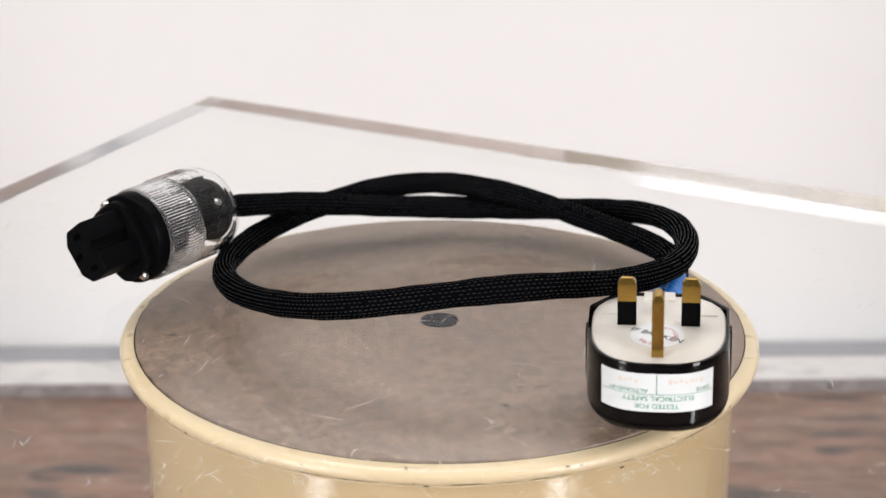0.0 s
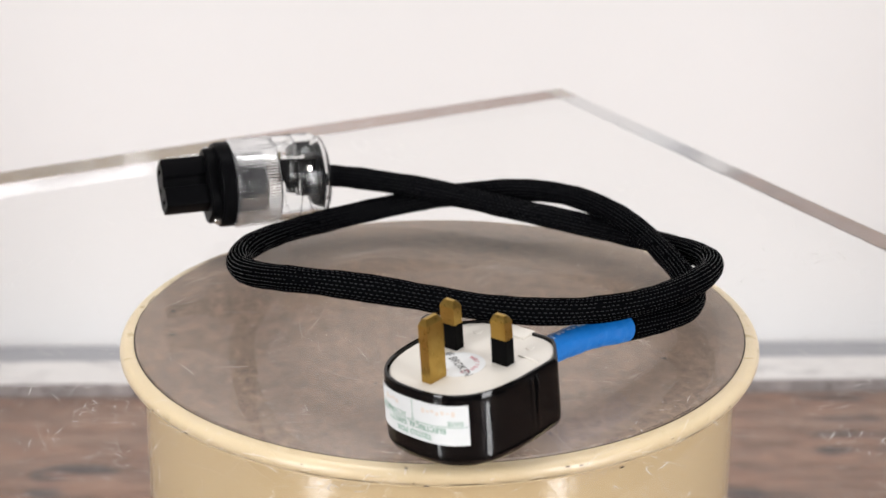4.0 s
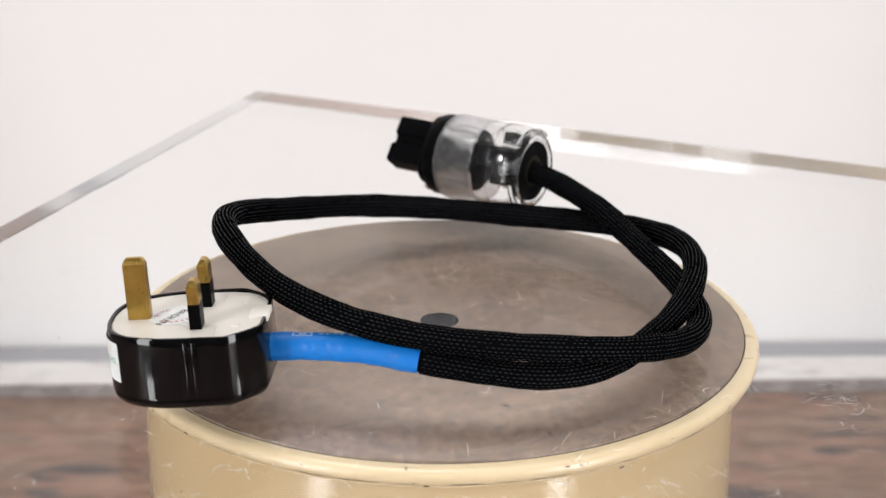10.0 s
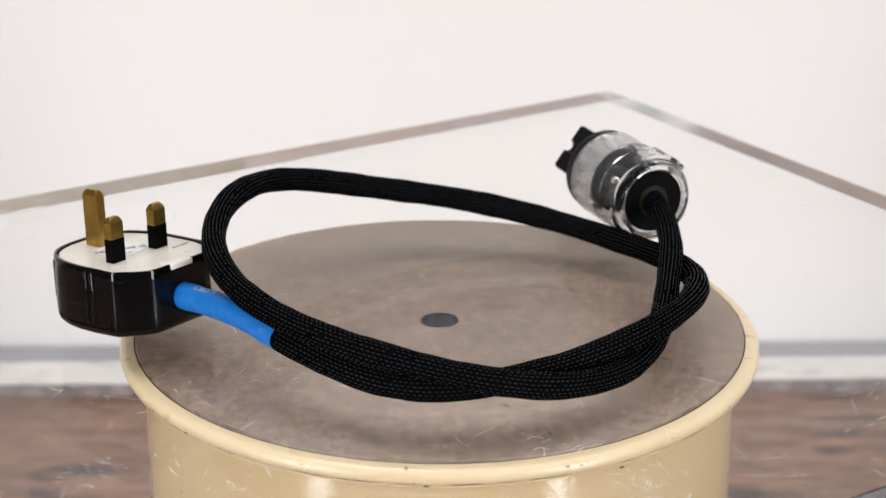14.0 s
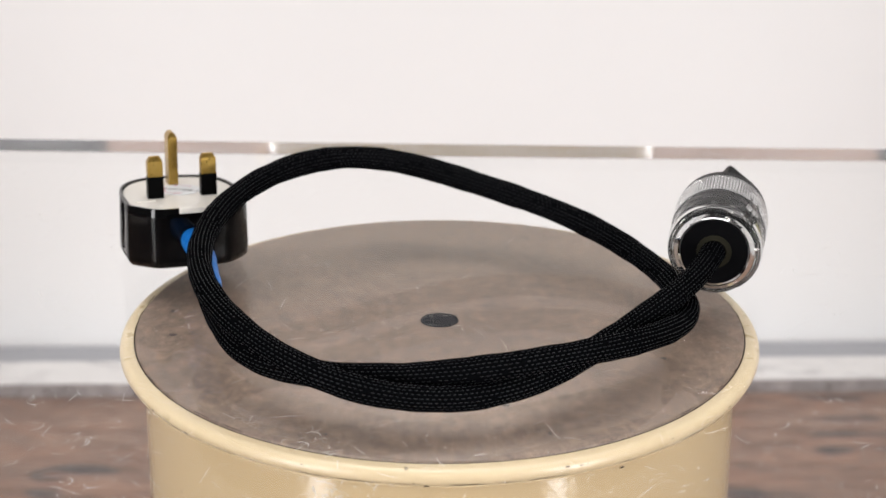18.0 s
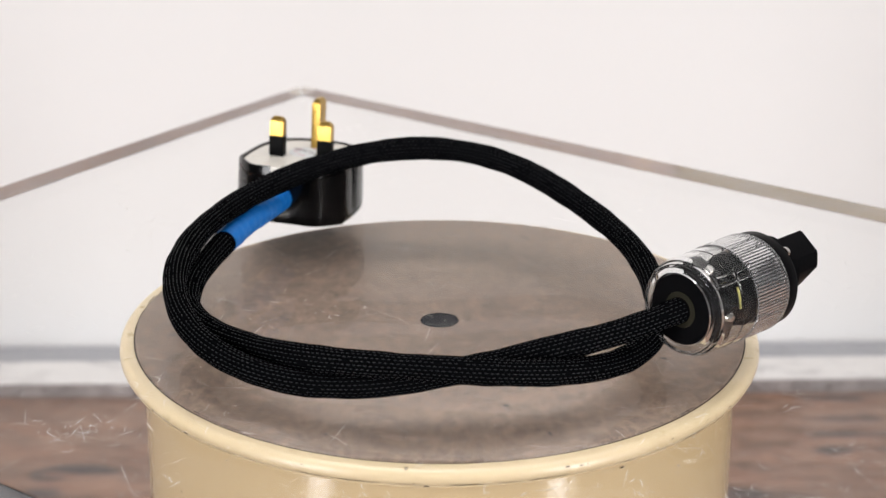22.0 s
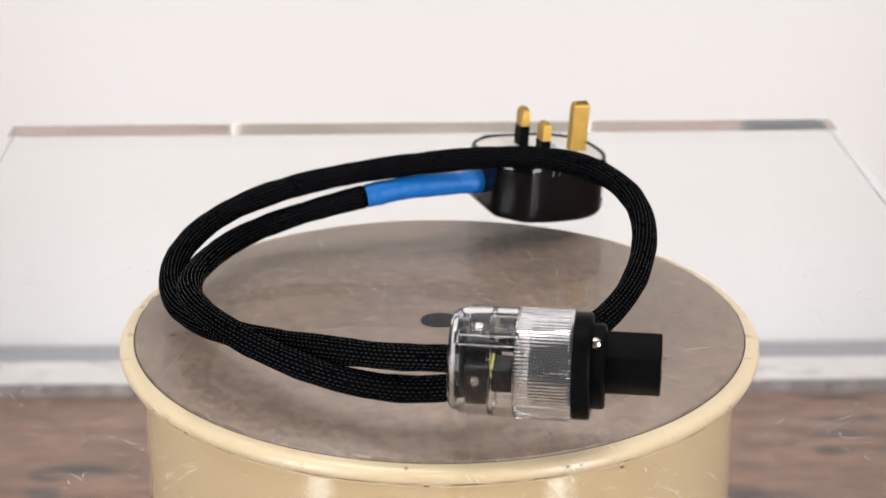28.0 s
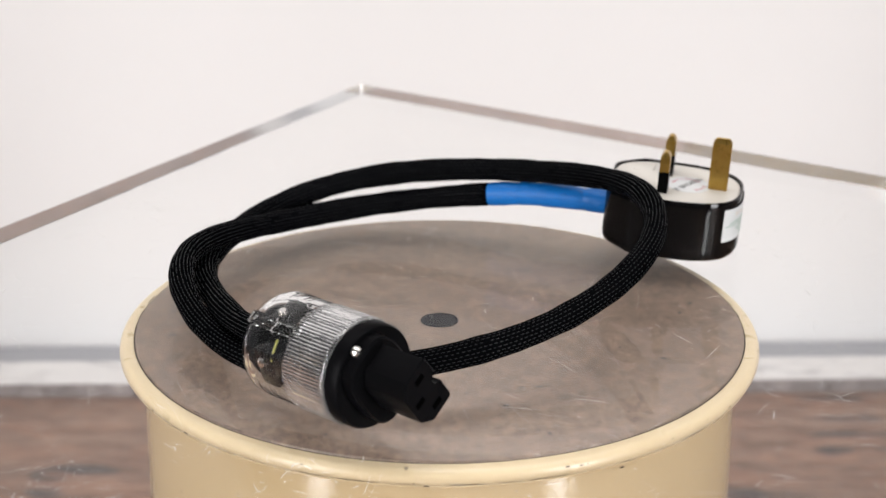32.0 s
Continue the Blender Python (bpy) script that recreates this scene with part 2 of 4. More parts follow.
OLD_PRINT = plain("faded_brown_print", (0.20, 0.14, 0.07), (0.28, 0.20, 0.11), 0.5, 300)
WIRE_YELLOW = plain("yellow_wire_cover", (0.14, 0.12, 0.02), (0.19, 0.17, 0.03), 0.4, 400)
OLIVE = plain("olive_rubber", (0.010, 0.009, 0.005), (0.018, 0.016, 0.009), 0.6, 500, spec=0.1)


# ---- mesh helpers ----
def finish(bm, smooth=40):
    bmesh.ops.recalc_face_normals(bm, faces=bm.faces)
    lim = radians(smooth)
    for f in bm.faces:
        f.smooth = True
    for e in bm.edges:
        e.smooth = len(e.link_faces) == 2 and e.calc_face_angle(0) < lim
    return bm


def part(name, bm, material, parent=None, label=""):
    """Links a bmesh as one mesh object under a thing or a part."""
    me = bpy.data.meshes.new(name)
    bm.to_mesh(me)
    bm.free()
    me.materials.append(material)
    ob = new(name, me)
    ob.parent = parent
    if label:
        tagged(ob, label)
    return ob


def empty(name, m):
    ob = new(name)
    ob.empty_display_size = 0.02
    ob.matrix_basis = m
    return ob


def box(bm, x0, x1, y0, y1, z0, z1, bevel=0.0, segs=2, m=None):
    vs = [bm.verts.new((x, y, z)) for z in (z0, z1) for y in (y0, y1) for x in (x0, x1)]
    fs = [bm.faces.new([vs[i] for i in q]) for q in ((0, 2, 3, 1), (4, 5, 7, 6), (0, 1, 5, 4), (2, 6, 7, 3), (0, 4, 6, 2), (1, 3, 7, 5))]
    new_verts = vs
    if bevel:
        edges = list({e for f in fs for e in f.edges})
        out = bmesh.ops.bevel(bm, geom=edges, offset=bevel, segments=segs, affect="EDGES", profile=0.5)
        new_verts = list({v for f in out["faces"] for v in f.verts} | {v for v in vs if v.is_valid})
    if m is not None:
        bmesh.ops.transform(bm, matrix=m, verts=new_verts)
    return bm


def lathe(bm, profile, segs=96, m=None, closed=False):
    """Turns (radius, height) points round z; a zero radius closes the end."""
    rings = []
    for r, z in profile:
        if r <= 1e-6:
            rings.append([bm.verts.new((0, 0, z))])
        else:
            rings.append([bm.verts.new((r * math.cos(a), r * math.sin(a), z)) for a in (2 * math.pi * i / segs for i in range(segs))])
    pairs = list(zip(rings, rings[1:])) + ([(rings[-1], rings[0])] if closed else [])
    for a, b in pairs:
        for i in range(segs):
            j = (i + 1) % segs
            if len(a) == 1 and len(b) > 1:
                bm.faces.new((a[0], b[i], b[j]))
            elif len(b) == 1 and len(a) > 1:
                bm.faces.new((a[i], b[0], a[j]))
            elif len(a) > 1:
                bm.faces.new((a[i], b[i], b[j], a[j]))
    if m is not None:
        bmesh.ops.transform(bm, matrix=m, verts=[v for ring in rings for v in ring])
    return bm


def stack(bm, loops):
    """Skins loops of equal count, listed bottom to top, and caps both ends."""
    rings = [[bm.verts.new(p) for p in loop] for loop in loops]
    n = len(rings[0])
    for a, b in zip(rings, rings[1:]):
        for i in range(n):
            j = (i + 1) % n
            bm.faces.new((a[i], a[j], b[j], b[i]))
    bm.faces.new(rings[0][::-1])
    bm.faces.new(rings[-1])
    return bm


def shrink(loop, d):
    """A closed plan outline (counter-clockwise) moved inwards by d."""
    n, out = len(loop), []
    for i in range(n):
        a, b, c = (Vector(loop[(i + k) % n]) for k in (-1, 0, 1))
        t = (c - a).normalized()
        out.append((b.x - t.y * d, b.y + t.x * d))
    return out


def level(loop, z):
    return [(x, y, z) for x, y in loop]


def text_mesh(words, size, spread=1.0):
    """Flat text as (vertices, faces), centred on the origin."""
    cu = bpy.data.curves.new("words", "FONT")
    cu.body, cu.size, cu.align_x, cu.align_y, cu.resolution_u = words, size, "CENTER", "CENTER", 3
    cu.space_character = spread
    ob = bpy.data.objects.new("words", cu)
    scene.collection.objects.link(ob)
    bpy.context.view_layer.update()
    me = ob.evaluated_get(bpy.context.evaluated_depsgraph_get()).to_mesh()
    vs, fs = [v.co.copy() for v in me.vertices], [tuple(p.vertices) for p in me.polygons]
    ob.to_mesh_clear()
    bpy.data.objects.remove(ob)
    bpy.data.curves.remove(cu)
    return vs, fs


def add_mesh(bm, vs, fs, place):
    made = [bm.verts.new(place(v)) for v in vs]
    for f in fs:
        try:
            bm.faces.new([made[i] for i in f])
        except ValueError:
            pass


# ---- the room ----
def build_room():
    bm = box(bmesh.new(), -3.0, 3.0, -3.2, 2.0, -0.05, 0.0)
    floor = tagged(part("floor", bm, FLOOR_WOOD), "worn brown wooden floor with dark stains", "floor", kind="structure")
    turn = pose(0, 0, 0, 0, 0, 1.26)
    wall = part("wall_north", box(bmesh.new(), -3.2, 3.2, 0.619, 0.74, 0.0, 2.6), WALL)
    wall.matrix_basis = turn
    tagged(wall, "plain matt white painted wall", "wall", kind="structure")
    for name, b in (("wall_east", (3.0, 3.1, -3.2, 2.0)), ("wall_west", (-3.1, -3.0, -3.2, 2.0)), ("wall_south", (-3.0, 3.0, -3.3, -3.2))):
        tagged(part(name, box(bmesh.new(), *b, 0.0, 2.6), DIM_WALL), "plain grey wall", "wall", kind="structure")
    tagged(part("ceiling", box(bmesh.new(), -3.1, 3.1, -3.3, 2.0, 2.6, 2.7), DIM_WALL), "plain grey ceiling", "ceiling", kind="structure")
    ledge = part("baseboard", box(bmesh.new(), -2.9, 2.9, 0.5335, 0.571, 0.0, 0.0107, 0.0012), LEDGE)
    ledge.matrix_basis = turn
    tagged(ledge, "white painted batten along the wall's foot", "batten", kind="structure")
    part("worn_edge", box(bmesh.new(), -2.9, 2.9, 0.5318, 0.5333, 0.0, 0.0098, 0.0005), WORN_EDGE, ledge, "grey worn front edge of the batten")
    rail = part("trim", box(bmesh.new(), -2.9, 2.9, 0.574, 0.6175, 0.0, 0.002, 0.0005), GREY_RAIL)
    rail.matrix_basis = turn
    tagged(rail, "dull grey metal strip at the wall's foot", "trim", kind="structure")
    clip = tagged(empty("floor_clip", turn @ pose(-0.3235, 0.548, 0.0107)), "small dark metal clip lying on the white batten", "clip")
    part("plate", finish(box(bmesh.new(), -0.022, 0.022, -0.014, 0.012, 0.0, 0.003, 0.0008)), DARK_PAD, clip)
    for y in (-0.009, -0.001, 0.007):
        part("ridge", finish(box(bmesh.new(), -0.020, 0.020, y - 0.0016, y + 0.0016, 0.003, 0.005, 0.0006)), DARK_PAD, clip)


# ---- the drum ----
def build_drum():
    top = Z0 - SHEET_H - 0.0004
    drum = tagged(empty("drum", pose(0, 0, 0)), "cream enamelled round metal drum with a worn brown top", "drum")
    body = [(0.0, 0.0), (0.1130, 0.0), (0.1166, 0.003), (0.1176, 0.02), (0.1176, top - 0.0057)]
    part("body", finish(lathe(bmesh.new(), body, 160)), ENAMEL, drum)
    lip = [(0.1176, top - 0.0057), (0.1226, top - 0.0073), (0.1252, top - 0.0075)]
    for i in range(13):
        a = radians(-60 + 12.5 * i)
        lip.append((0.1229 + 0.0036 * math.cos(a), top - 0.0044 + 0.0032 * math.sin(a)))
    lip += [(0.1210, top - 0.0009), (0.1207, top - 0.0016), (0.1203, top - 0.0022)]
    part("rim", finish(lathe(bmesh.new(), lip, 200)), RIM_ENAMEL, drum, "rolled cream enamel rim with small chips")
    disc = [(0.0, top), (0.1198, top), (0.12035, top - 0.0004), (0.12038, top - 0.003)]
    part("top_disc", finish(lathe(bmesh.new(), disc, 160), 60), DISC_BOARD, drum, "worn grey-brown scratched board disc")
    part("joint", finish(lathe(bmesh.new(), [(0.1202, top - 0.0009), (0.1209, top - 0.0010)], 160)), DARK_GAP, drum)
    rnd = random.Random(4)
    bm = bmesh.new()
    edge = [0.0078 * rnd.uniform(0.955, 1.02) for i in range(64)]
    rings = [[bm.verts.new((f * r * math.cos(math.pi * i / 32), 0.0026 + f * r * math.sin(math.pi * i / 32), top + h)) for i, r in enumerate(edge)] for f, h in ((1.0, 0.00002), (0.97, 0.00012))]
    for i in range(64):
        bm.faces.new((rings[0][i], rings[0][(i + 1) % 64], rings[1][(i + 1) % 64], rings[1][i]))
    bm.faces.new(rings[1])
    part("centre_pad", bm, PAD, drum, "worn dark round pad at the disc's centre")
    for turn, r, z, size in ((-136, 0.1262, top - 0.0058, 0.0008), (-69.7, 0.1265, top - 0.0030, 0.0006), (-67.2, 0.1265, top - 0.0034, 0.0007), (-66.1, 0.1265, top - 0.0033, 0.0003),
                             (-152, 0.1266, top - 0.0045, 0.0005), (-146, 0.1266, top - 0.0050, 0.0006), (-154.7, 0.1264, top - 0.0066, 0.0007), (-92, 0.1262, top - 0.0066, 0.0006), (-94, 0.1265, top - 0.0055, 0.0004),
                             (-49.2, 0.1265, top - 0.0036, 0.0004), (-32.6, 0.1266, top - 0.0042, 0.0006), (-40, 0.1265, top - 0.0030, 0.0003), (-112, 0.1265, top - 0.0030, 0.0004), (-56.6, 0.1178, 0.2618, 0.0009)):
        bm = bmesh.new()
        at = Matrix.Rotation(radians(turn), 4, "Z") @ Matrix.Translation((r, 0, z)) @ Matrix.Rotation(radians(90), 4, "Y")
        rnd = random.Random(turn)
        pts = [at @ Vector((size * 0.5 * rnd.uniform(0.6, 1.2) * math.cos(t), size * 1.6 * rnd.uniform(0.6, 1.2) * math.sin(t), 0.0)) for t in (2 * math.pi * i / 9 for i in range(9))]
        tip = bm.verts.new(at @ Vector((0, 0, 0.00012)))
        ring = [bm.verts.new(p) for p in pts]
        for p, q in zip(ring, ring[1:] + ring[:1]):
            bm.faces.new((tip, p, q))
        part("chip", bm, DARK_GAP, drum, "dark chip in the enamel rim")
    # broken dark lines where dirt sits in the disc's joint and where paint has flaked under the rim
    rnd = random.Random(21)
    worn = []
    for i in range(46):
        a0 = -180 + 360 * i / 46 + rnd.uniform(0, 3)
        worn.append((a0, a0 + rnd.uniform(1.5, 6.5), rnd.choice((0.7, 1.1, 1.6, 2.2)) * (1.5 if abs(math.cos(radians(a0))) > 0.6 else 0.8)))
    for a0, a1, wide in worn:
        bm = bmesh.new()
        n = max(6, int((a1 - a0) * 3))
        lines = []
        for i in range(n + 1):
            a = radians(a0 + (a1 - a0) * i / n)
            h = 0.00010 * wide * math.sin(math.pi * (i + 0.3) / (n + 0.6)) ** 0.5 * rnd.uniform(0.4, 1.4)
            lines.append([bm.verts.new((r * math.cos(a), r * math.sin(a), z)) for r, z in ((0.1205 - h * 0.6, top + 0.00006), (0.1205 + h, top + 0.00006))])
        for p, q in zip(lines, lines[1:]):
            bm.faces.new((p[0], p[1], q[1], q[0]))
        part("joint_dirt", bm, DARK_GAP, drum, "dark dirt in the joint round the disc")
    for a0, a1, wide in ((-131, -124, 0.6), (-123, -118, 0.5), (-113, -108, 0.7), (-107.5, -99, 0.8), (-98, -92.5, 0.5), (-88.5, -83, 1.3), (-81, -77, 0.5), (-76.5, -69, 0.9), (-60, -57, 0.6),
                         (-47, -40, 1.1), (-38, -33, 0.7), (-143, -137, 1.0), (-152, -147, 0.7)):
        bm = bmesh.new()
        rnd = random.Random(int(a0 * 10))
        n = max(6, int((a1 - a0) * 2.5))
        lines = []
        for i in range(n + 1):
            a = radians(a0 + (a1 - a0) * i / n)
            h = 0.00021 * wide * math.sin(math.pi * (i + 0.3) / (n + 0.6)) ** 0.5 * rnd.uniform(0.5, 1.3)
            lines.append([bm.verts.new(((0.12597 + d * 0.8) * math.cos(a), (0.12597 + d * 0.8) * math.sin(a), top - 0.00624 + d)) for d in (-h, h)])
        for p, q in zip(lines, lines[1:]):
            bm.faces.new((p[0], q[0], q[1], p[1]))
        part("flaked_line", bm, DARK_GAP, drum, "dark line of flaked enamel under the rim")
    # faint unreadable lettering low on the body
    for turn, z, w, h in ((-166.5, 0.2185, 0.0010, 0.0075), (-164.2, 0.2192, 0.0008, 0.0055), (-162.2, 0.2192, 0.0008, 0.0055), (-160.0, 0.2192, 0.0008, 0.0055), (-161.1, 0.2218, 0.0026, 0.0006),
                          (-157.8, 0.2192, 0.0009, 0.0055), (-155.9, 0.2192, 0.0009, 0.0050), (-156.8, 0.2215, 0.0022, 0.0006), (-28.4, 0.2320, 0.0003, 0.0075), (-29.4, 0.2260, 0.0007, 0.0080), (-30.0, 0.2230, 0.0006, 0.0050)):
        bm = bmesh.new()
        n = [bm.verts.new((0.11768 * math.cos(radians(turn) + u / 0.1177), 0.11768 * math.sin(radians(turn) + u / 0.1177), z + v)) for u, v in ((-w / 2, -h / 2), (w / 2, -h / 2), (w / 2, h / 2), (-w / 2, h / 2))]
        bm.faces.new(n)
        part("print_mark", bm, OLD_PRINT, drum, "faded brown printed mark")
    return drum


# ---- the acrylic sheet ----
def build_sheet():
    hx, hy = SHEET_X / 2, SHEET_Y / 2
    sheet = tagged(empty("acrylic_sheet", pose(0, 0, Z0)), "thick clear acrylic sheet with fine scratches, lying on the drum", "acrylic sheet")
    spin = Matrix.Rotation(radians(63.103), 4, "Z") @ Matrix.Translation((-0.0015, -0.0022, 0))
    bm = box(bmesh.new(), -hx, hx, -hy, hy, -SHEET_H, 0.0, 0.0006, 2)
    bmesh.ops.transform(bm, matrix=spin, verts=bm.verts)
    bmesh.ops.recalc_face_normals(bm, faces=bm.faces)
    for f in bm.faces:
        f.material_index = 0 if abs(f.normal.z) > 0.9 else 1
    slab = part("slab", bm, ACRYLIC, sheet)
    slab.data.materials.append(ACRYLIC_EDGE)
    slab.visible_shadow = False
    rnd = random.Random(7)
    bm = bmesh.new()
    scuffs = [(rnd.uniform(-hx, hx) * 0.95, rnd.uniform(-hy, hy) * 0.95, rnd.uniform(0.004, 0.014)) for i in range(90)]
    margin = [(x, y) for x, y in ((rnd.uniform(-hx, hx) * 0.97, rnd.uniform(-hy, hy) * 0.97) for i in range(420)) if math.hypot(x, y) > 0.13]
    for i in range(3400):
        a = rnd.uniform(0, 6.283)
        wide = rnd.choice((0.00002, 0.00003, 0.00004, 0.00005, 0.00007))
        if i < 1150:  # single marks and scuffed places all over
            if i % 3:
                cx, cy, spread = scuffs[int(len(scuffs) * rnd.random() ** 1.4)]
                x, y = cx + rnd.gauss(0, spread), cy + rnd.gauss(0, spread)
            else:
                x, y = rnd.uniform(-hx, hx) * 0.97, rnd.uniform(-hy, hy) * 0.97
            length = rnd.choice((0.0012, 0.002, 0.002, 0.003, 0.003, 0.005, 0.008, 0.016))
            bend = rnd.uniform(-14, 14) if length > 0.004 else rnd.choice((rnd.uniform(-25, 25), rnd.uniform(-120, 120)))
            wide, n = wide * (1.3 if i % 3 else 1.1), 7
        elif i < 3260:  # short curled marks in knots towards the handled margins
            cx, cy = margin[int(len(margin) * rnd.random() ** 1.7)]
            x, y = cx + rnd.gauss(0, 0.006), cy + rnd.gauss(0, 0.006)
            length = rnd.choice((0.0008, 0.0012, 0.002, 0.003, 0.004, 0.006, 0.009))
            bend, wide, n = rnd.choice((rnd.uniform(-60, 60), rnd.uniform(-190, 190))), wide * 2.2, 8
        else:  # long hairlines
            x, y = rnd.uniform(-hx, hx) * 0.95, rnd.uniform(-hy, hy) * 0.95
            length, bend, wide, n = rnd.uniform(0.015, 0.05), rnd.uniform(-30, 30), rnd.choice((0.000018, 0.000024, 0.00003)), 12
        pts = []
        for k in range(n):
            pts.append((x, y, a))
            x, y, a = x + math.cos(a) * length / n, y + math.sin(a) * length / n, a + radians(bend + rnd.uniform(-25, 25)) / n
        if max(abs(p[0]) / hx for p in pts) > 0.99 or max(abs(p[1]) / hy for p in pts) > 0.99:
            continue
        rows = []
        for k, (px, py, pa) in enumerate(pts):
            ww = wide * math.sin(math.pi * (k + 0.4) / n)
            rows.append([bm.verts.new(spin @ Vector((px + s * ww * math.sin(pa), py - s * ww * math.cos(pa), 0.00012))) for s in (-1, 1)])
        for p, q in zip(rows, rows[1:]):
            bm.faces.new((p[0], p[1], q[1], q[0]))
    for i in range(2600):
        x, y, r = rnd.uniform(-hx, hx) * 0.98, rnd.uniform(-hy, hy) * 0.98, rnd.choice((rnd.uniform(0.00005, 0.00011), rnd.uniform(0.00006, 0.00022)))
        vs = [bm.verts.new(spin @ Vector((x + r * rnd.uniform(0.5, 1.4) * math.cos(b), y + r * rnd.uniform(0.5, 1.4) * math.sin(b), 0.00012)))
              for b in (0, 1.26, 2.51, 3.77, 5.03)]
        bm.faces.new(vs)
    tagged(part("surface_wear", bm, SCRATCH, sheet, "fine pale scratches and dust on the sheet"), kind="stuff")
    return sheet


# ---- the mains cord ----
PLUG_AT = pose(0.07752, -0.08751, 0.0032, 3.9, -1.5, -6.92)
PLUG_TOP = 0.0255


def plug_outline(n_round=40):
    """Plan of the plug: round at the earth pin's end, chamfered at the cable's end. Counter-clockwise."""
    pts = []
    for i in range(n_round + 1):
        a = math.pi + math.pi * i / n_round
        ca, sa = math.cos(a), math.sin(a)
        pts.append((0.0251 * math.copysign(abs(ca) ** (2 / 2.7), ca), -0.001 + 0.0325 * math.copysign(abs(sa) ** (2 / 2.7), sa)))
    pts += [(0.0251, 0.006), (0.0252, 0.0105), (0.0247, 0.0125), (0.0215, 0.0165), (0.0180, 0.0205), (0.0150, 0.0230), (0.0120, 0.0237)]
    pts += [(-x, y) for x, y in pts[:-8:-1]]
    return pts


def plug_pin(parent, x, y, wide, thick, high, sleeve, brass_name):
    """A flat pin with chamfered tip; its insulated foot is a sub-part."""
    bm = bmesh.new()
    hx, hy = wide / 2, thick / 2
    z = PLUG_TOP - 0.0004

    def loop(d, h):
        return [(x - hx + d, y - hy + d, h), (x + hx - d, y - hy + d, h), (x + hx - d, y + hy - d, h), (x - hx + d, y + hy - d, h)]
    stack(bm, [loop(0, z), loop(0, z + high - 0.0022), loop(0.0006, z + high - 0.0009), loop(0.0013, z + high)])
    bmesh.ops.bevel(bm, geom=bm.edges[:], offset=0.00012, segments=1, affect="EDGES")
    pin = part(brass_name, finish(bm, 12), BRASS, parent, "bright brass pin")
    pin.matrix_basis = PLUG_AT
    if sleeve:
        bm = box(bmesh.new(), x - hx - 0.00012, x + hx + 0.00012, y - hy - 0.00012, y + hy + 0.00012, z - 0.0002, z + sleeve, 0.0002, 1)
        part("pin_insulation", finish(bm), PIN_SLEEVE, pin, "black insulated foot of the pin")
    return pin


